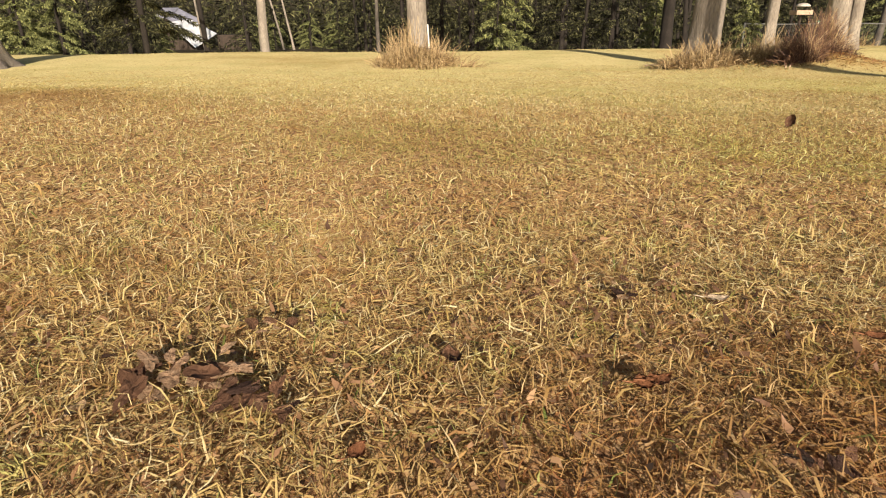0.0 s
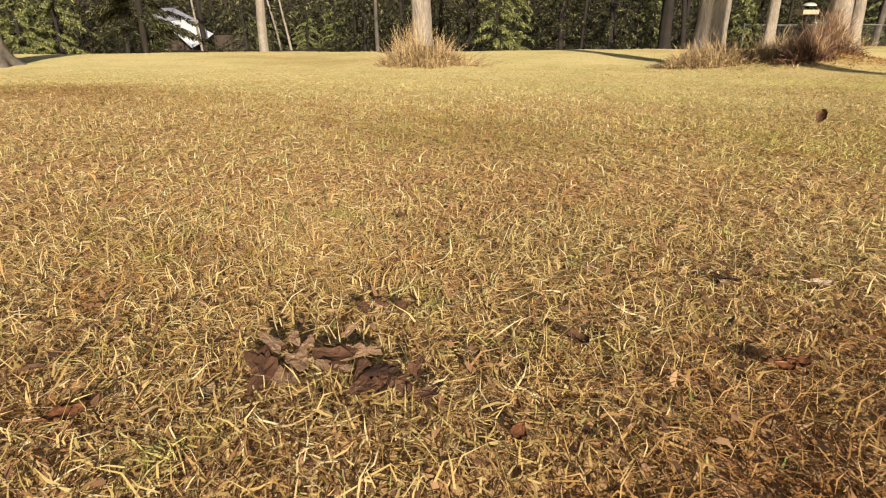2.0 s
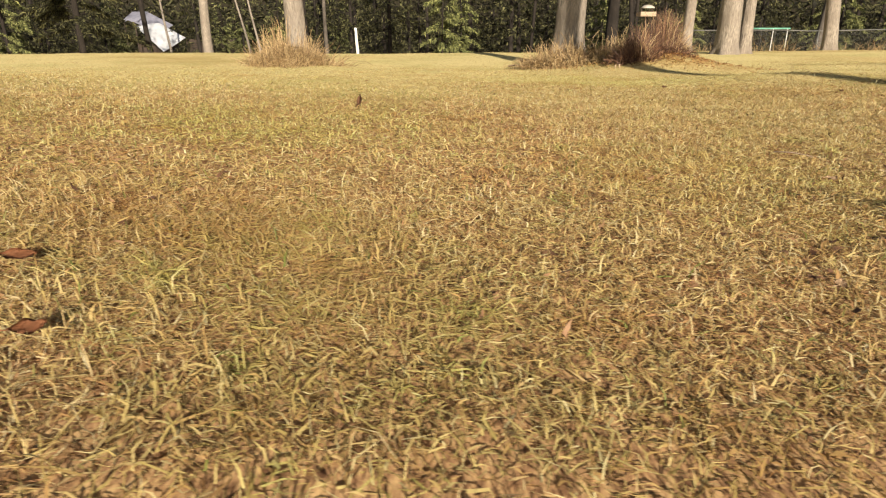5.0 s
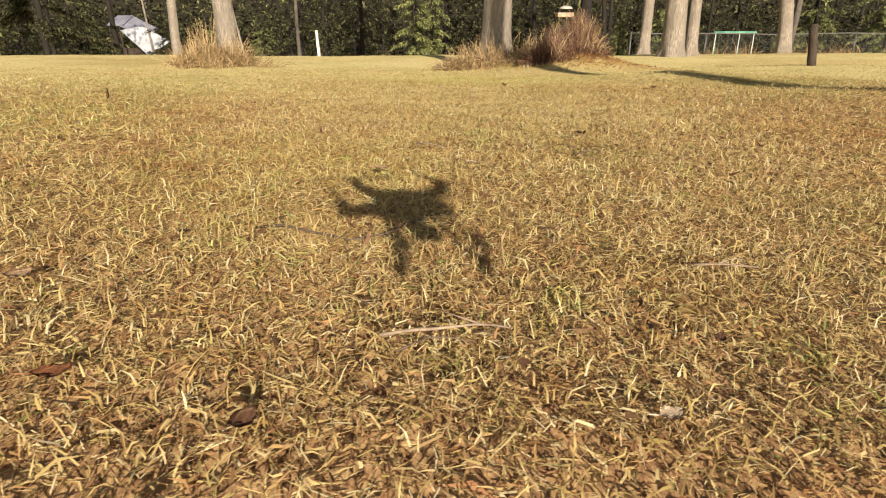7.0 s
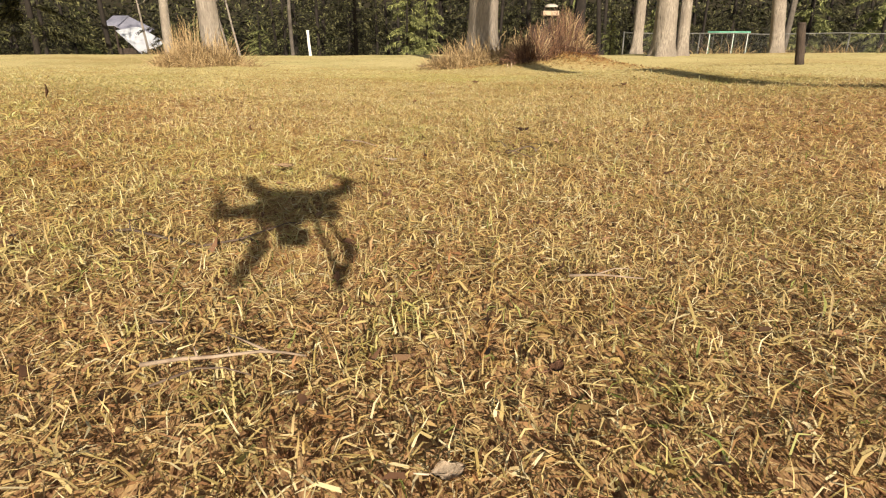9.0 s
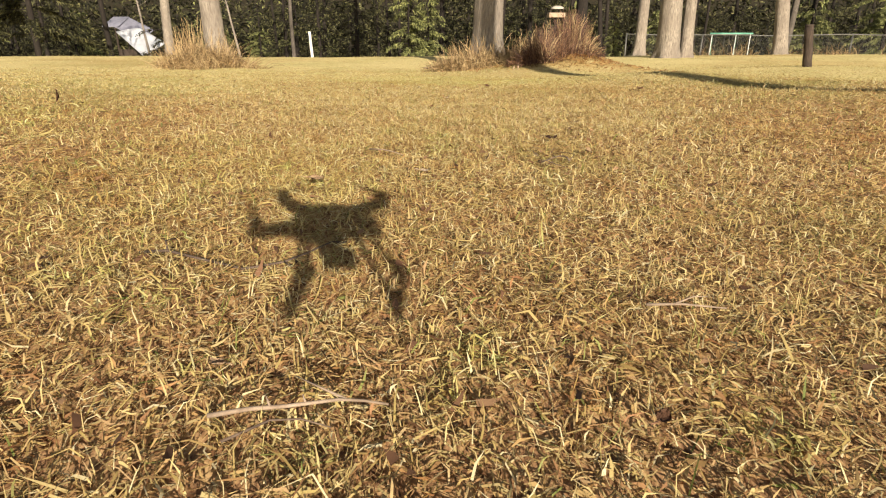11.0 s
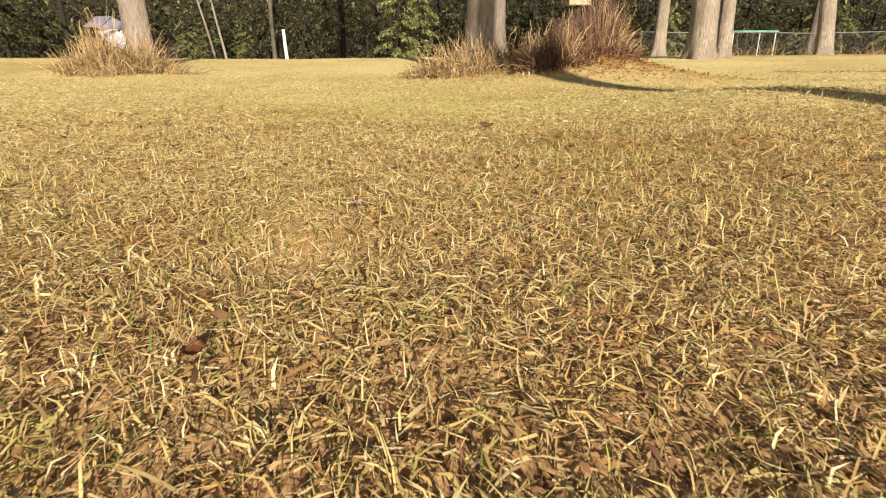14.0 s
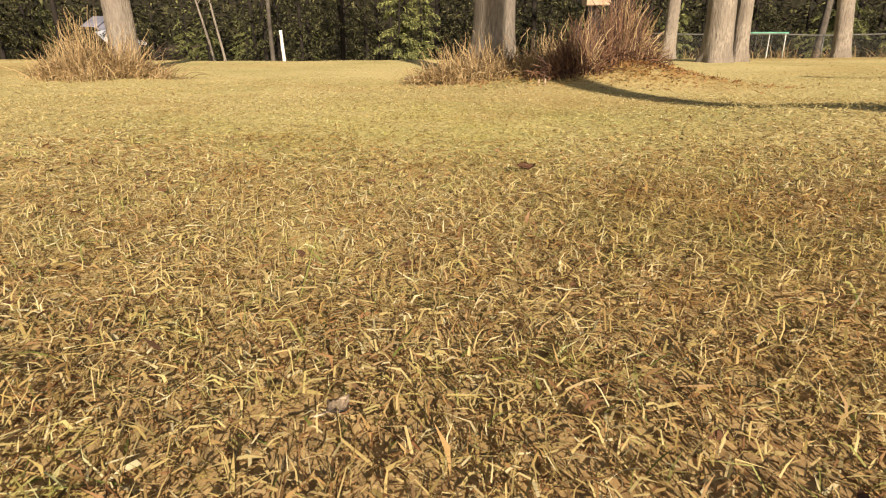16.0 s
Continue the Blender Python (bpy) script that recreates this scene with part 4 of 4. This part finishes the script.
for spec in ((-4.159, 1.06, 0.035, 0, 60, 25), (-4.045, 1.272, 0.055, 2, 100, 10), (-3.768, 1.222, 0.04, 0, 15, 20), (-4.703, 1.1, 0.05, 0, 40, 12, 0.2, 0.012),
             (-4.55, 1.15, 0.04, 1, 80, 8, 0.2, 0.008), (-3.281, 1.186, 0.075, 1, 12, 16, 0.2, 0.03, 0.5), (-2.758, 1.429, 0.055, 4, 170, 12, 0.2, 0.026, 0.45), (-3.543, 1.517, 0.05, 4, 5, 12, 0.2, 0.026, 0.4), (-2.42, 1.363, 0.062, 0, 15, 18, 0.2, 0.026), (-3.077, 1.096, 0.04, 0, 70, 30, 0.3, 0.028), (-2.222, 1.082, 0.048, 0, 40, 25, 0.3, 0.026),
             (-0.494, 0.8, 0.05, 1, 65, 8, 0.1, 0.022, 0.5), (-0.649, 0.808, 0.03, 1, 20, 8, 0.2, 0.026), (-0.417, 2.19, 0.045, 1, 10, 15, 0.2, 0.028), (-3.317, 1.4, 0.045, 0, 5, 8), (-3.746, 1.228, 0.045, 0, 20, 5), (-2.88, 1.11, 0.05, 2, 70),
             (0.008, 0.981, 0.034, 4, 20, 15, 0.2, 0.012), (-0.702, 1.046, 0.045, 0, 30, 10), (-0.452, 0.958, 0.04, 2, 60, 25), (-0.926, 1.33, 0.045, 1, 45),
             (0.402, 2.612, 0.05, 1, 70, 40), (0.321, 2.848, 0.05, 3, 20), (-0.125, 4.0, 0.032, 0, 75, 12), (0.318, 5.82, 0.055, 2, 10, 30), (-0.035, 4.617, 0.035, 4, 60, 15),
             (-0.135, 2.34, 0.03, 4, 10), (0.13, 1.14, 0.03, 2, 50), (-0.35, 1.24, 0.03, 1, 150),  (1.3, 4.9, 0.06, 2, 30)):
    fallen_leaf(*spec)
fallen_leaf(-2.12, 3.95, 0.085, 2, 80, 0, 0.3, 0.036, 0.8).rotation_euler = (radians(70), radians(-64), radians(-40))

def litter(x0, x1, y0, y1, n, size, seed, mat=LITTER, heaped=False):
    g = np.random.default_rng(seed)
    xy = np.stack([g.uniform(x0, x1, n), g.uniform(y0, y1, n)], 1)
    if heaped:
        xy = np.stack([g.normal((x0 + x1) / 2, (x1 - x0) / 4, n), g.normal((y0 + y1) / 2, (y1 - y0) / 4, n)], 1)
    b = np.c_[xy, ground_z(xy[:, 0], xy[:, 1]) + g.uniform(0.0, 0.016, n)]
    me = ribbons("leaf_litter", b, g.uniform(0, 6.283, n), size * g.uniform(0.5, 1.6, n), size * 0.5 * g.uniform(0.6, 1.3, n), g.uniform(-0.2, 0.6, n), g.uniform(-0.9, 0.9, n), mat, 0.5, g, 2)
    return tagged(new("leaf_litter", me), "small brown dead leaf scraps strewn in the grass", "leaf litter", kind="stuff")


for z0 in ((-5.2, -3.3, 0.95, 1.45, 420, 0.02, 1), (-4.6, -2.2, 1.4, 2.4, 260, 0.022, 2), (-3.9, -3.3, 1.35, 1.75, 120, 0.022, 3), (-0.3, 1.2, 2.2, 3.1, 200, 0.022, 4), (-1.6, 1.4, 0.95, 2.2, 260, 0.022, 5),
           (-1.4, 2.2, 3.1, 6.0, 300, 0.02, 6), (-7, 4, 2.4, 7, 250, 0.025, 7), (0.6, 3.3, 9.9, 12.0, 2600, 0.045, 8, THATCH, True)):
    litter(*z0)


def bark_heap(x, y, length, width, turn, label, seed, pieces, mats, lift=0.012):
    """Rotten bark and leaf flakes, torn, curled and lapping over one another in the turf."""
    ob = thing("bark_heap", pose(x, y, zg(x, y) + lift, 14, 0, turn), label, "bark")
    g = random.Random(seed)
    for k in range(pieces):
        sz = length * g.uniform(0.1, 0.3)
        wd = sz * g.uniform(0.3, 0.75)
        at = Vector((g.uniform(-0.4, 0.4) * length, g.uniform(-0.4, 0.4) * width, g.uniform(-0.004, 0.01)))
        m = Matrix.Translation(at) @ Matrix.Rotation(g.uniform(0, 6.28), 4, "Z") @ Matrix.Rotation(radians(g.uniform(-11, 11)), 4, "X") @ Matrix.Rotation(radians(g.uniform(-9, 9)), 4, "Y")
        curl, ph = g.uniform(-0.5, 0.6), g.uniform(0, 6)
        bm = bmesh.new()
        mid = bm.verts.new(m @ Vector((0, 0, 0)))
        rings = []
        for r in (0.5, 1.0):
            ring = []
            for j in range(13):
                a = j * 2 * math.pi / 13
                e = r * (1 + (0.22 * math.sin(3 * a + ph) + g.uniform(-0.16, 0.16)) * r)
                px, py = math.cos(a) * sz / 2 * e, math.sin(a) * wd / 2 * e
                ring.append(bm.verts.new(m @ Vector((px, py, curl * py * py / wd * 1.6 + g.uniform(-0.03, 0.03) * sz))))
            rings.append(ring)
        for j in range(13):
            j2 = (j + 1) % 13
            bm.faces.new((mid, rings[0][j], rings[0][j2]))
            bm.faces.new((rings[0][j], rings[1][j], rings[1][j2], rings[0][j2]))
        bmesh.ops.solidify(bm, geom=bm.faces[:], thickness=0.0016)
        part("flake", bm, mats[k % len(mats)], ob)
    return ob


bark_heap(-4.42, 1.21, 0.2, 0.11, 5, "flat tan-brown rotten bark flakes lying in the grass", 1, 26, (BARK_TAN, BARK_TAN, BARK_BROWN, LEAF_MATS[2]), 0.026)
bark_heap(-4.3, 1.155, 0.12, 0.06, -12, "reddish dark bark flakes lying in the grass", 2, 14, (BARK_BROWN, LEAF_MATS[2], LEAF_MATS[3]), 0.024)
bark_heap(-4.347, 1.367, 0.1, 0.05, 10, "grey-brown mottled bark flake lying flat in the grass", 7, 7, (BARK_TAN, LEAF_MATS[2]), 0.026)
bark_heap(-3.69, 1.56, 0.10, 0.07, 20, "dark clod of bark and leaves in the grass", 3, 9, (BARK_BROWN, LEAF_MATS[3], LEAF_MATS[1]), 0.02)
# dark flakes stand in for a hollow of dark soil in shade
bark_heap(-3.6, 1.07, 0.13, 0.05, 15, "blackish rotten flakes standing in for a shaded soil hollow", 4, 10, (LEAF_MATS[3], BARK_BROWN, TWIG_DARK), 0.012)


def twig(x, y, pts, r, mat, label, branches=()):
    ob = thing("twig", pose(x, y, zg(x, y)), label, "twig")
    lift = lambda p: (p[0], p[1], zg(x + p[0], y + p[1]) - zg(x, y) + p[2])
    P = [lift(p) for p in pts]
    part("stem", Tubes().add(P, np.linspace(r, r * 0.45, len(P)), 8).mesh("stem", mat), None, ob)
    for b in branches:
        B = [lift(p) for p in b]
        part("side_shoot", Tubes().add(B, np.linspace(r * 0.6, r * 0.25, len(B)), 6).mesh("side_shoot", mat), None, ob)
    return ob


twig(-0.323, 1.132, [(0, 0, 0.026), (0.04, 0.006, 0.03), (0.075, 0.009, 0.031), (0.127, 0.018, 0.033), (0.152, 0.016, 0.033), (0.177, 0.017, 0.028)], 0.0027, TWIG_GREY, "pale grey forked twig lying on the grass",
     [[(0.135, 0.018, 0.033), (0.101, 0.038, 0.036), (0.075, 0.057, 0.036)], [(0.06, 0.008, 0.031), (0.055, 0.014, 0.04)], [(0.095, 0.012, 0.031), (0.091, 0.018, 0.039)]])
twig(-0.3, 1.1, [(0, 0, 0.02), (0.04, 0.025, 0.026), (0.07, 0.027, 0.026), (0.1, 0.022, 0.02)], 0.0015, TWIG_BROWN, "thin brown-grey twig sunk between grass blades")
twig(-0.705, 0.788, [(0, 0, 0.024), (0.012, 0.02, 0.03), (0.022, 0.042, 0.026)], 0.004, TWIG_GREY, "short thick grey stick lying in the grass")
twig(0.2, 1.402, [(0, 0, 0.028), (0.05, -0.004, 0.032), (0.11, -0.01, 0.03)], 0.0024, TWIG_GREY, "straight pale twig lying on the grass", [[(0.04, -0.003, 0.032), (0.075, 0.02, 0.034), (0.1, 0.03, 0.03)]])
twig(-0.638, 1.662, [(0, 0, 0.0), (0.068, -0.036, 0.018), (0.128, -0.056, 0.012), (0.214, -0.083, 0.004), (0.282, -0.078, 0.016), (0.315, -0.04, 0.02), (0.341, 0.045, 0.012), (0.371, 0.079, 0.0)], 0.0028, TWIG_BROWN, "long curved brown branch sunk in the grass",
     [[(0.068, -0.036, 0.018), (0.05, 0.0, 0.024), (0.06, 0.03, 0.02)], [(0.282, -0.078, 0.016), (0.3, -0.11, 0.02)]])
twig(-0.3, 2.67, [(-0.03, 0.03, 0.016), (0.02, 0.0, 0.02), (0.06, -0.025, 0.016), (0.09, -0.045, 0.01)], 0.0026, TWIG_GREY, "short pale stick lying on the grass")
ring = [(0.05 * math.cos(a), 0.042 * math.sin(a), 0.012 + 0.01 * math.sin(2 * a)) for a in np.linspace(0, 5.6, 16)]
twig(0.27, 2.5, ring, 0.0026, TWIG_BROWN, "looped thin brown root lying on the grass", [[(0.05, 0.0, 0.014), (0.075, 0.05, 0.022), (0.06, 0.1, 0.018), (0.02, 0.12, 0.012)], [(-0.05, 0.0, 0.03), (-0.06, 0.05, 0.035), (-0.09, 0.08, 0.03)]])
twig(-0.1, 12.55, [(-0.25, -0.02, 0.04), (0.0, 0.0, 0.06), (0.25, 0.03, 0.05)], 0.018, TWIG_GREY, "pale stick lying beside the dry stalks")


# ---- quadcopter ----
DRONE_WHITE = surface("drone_shell", (0.7, 0.7, 0.7), (0.78, 0.78, 0.78), (0.82, 0.82, 0.82), 20, 0.35, 0.02, 0.001)
DRONE_GREY = surface("drone_grey", (0.1, 0.1, 0.1), (0.14, 0.14, 0.14), (0.18, 0.18, 0.18), 20, 0.5, 0.05, 0.001)


def quadcopter(m):
    ob = thing("quadcopter", m, "white quadcopter hovering above the lawn, casting its shadow", "drone")
    YB = -0.034
    bm = bmesh.new()
    bmesh.ops.create_uvsphere(bm, u_segments=24, v_segments=14, radius=1.0)
    for v in bm.verts:
        v.co.x = math.copysign(abs(v.co.x) ** 0.7, v.co.x) * 0.075
        v.co.y = math.copysign(abs(v.co.y) ** 0.7, v.co.y) * 0.095
        v.co.z = v.co.z * 0.036
    bmesh.ops.translate(bm, vec=(0, YB, 0.088), verts=bm.verts)
    part("body", bm, DRONE_WHITE, ob, smooth=True)
    for sx in (-1, 1):
        for sy in (-1, 1):
            T = Tubes()
            T.add([(sx * 0.04, YB + sy * 0.045, 0.09), (sx * 0.085, YB + sy * 0.085, 0.1), (sx * 0.1235, YB + sy * 0.1235, 0.106)], [0.026, 0.017, 0.014], 12)
            part("arm", T.mesh("arm", DRONE_WHITE), None, ob)
            part("motor", disc_bm(0.015, 0.04, (sx * 0.1235, YB + sy * 0.1235, 0.118)), DRONE_GREY, ob)
            bm = box_bm(0.235, 0.013, 0.002, (0, 0, 0), 0.0006)
            bmesh.ops.rotate(bm, cent=(0, 0, 0), matrix=Matrix.Rotation(0.6 + 1.1 * sx + 0.7 * sy, 3, "Z"), verts=bm.verts)
            bmesh.ops.translate(bm, vec=(sx * 0.1235, YB + sy * 0.1235, 0.14), verts=bm.verts)
            part("propeller", bm, DRONE_GREY, ob)
    for sx in (-1, 1):
        T = Tubes()
        for y0, y1 in ((-0.065, -0.085), (0.0, 0.03)):
            T.add([(sx * 0.055 + 0.005, y0, 0.07), (sx * 0.066 + 0.009, (y0 + y1) / 2, 0.016), (sx * 0.08 + 0.013, y1, -0.042)], [0.0065, 0.006, 0.0075], 8)
            T.add([(sx * 0.08 + 0.013, y1 - 0.014, -0.038), (sx * 0.08 + 0.013, y1 + 0.014, -0.038)], [0.013, 0.013], 8)
        T.add([(sx * 0.08 + 0.013, -0.105, -0.046), (sx * 0.08 + 0.013, -0.03, -0.047), (sx * 0.08 + 0.013, 0.05, -0.046)], [0.0065, 0.006, 0.0065], 8)
        part("landing_leg", T.mesh("landing_leg", DRONE_WHITE), None, ob)
    part("gimbal", box_bm(0.046, 0.03, 0.044, (-0.012, 0.0, 0.034), 0.004), DRONE_GREY, ob)
    T = Tubes()
    T.add([(-0.028, 0.0, 0.0), (0.028, 0.0, 0.0)], [0.021, 0.019], 14)
    part("camera_head", T.mesh("camera_head", DRONE_GREY), None, ob)
    return ob


# hovers up-sun of the spot where its shadow rests on the grass
quadcopter(pose(*(Vector((-0.02, 0.555, 0.395)) + to_sun * 0.45), 0, 0, 0))
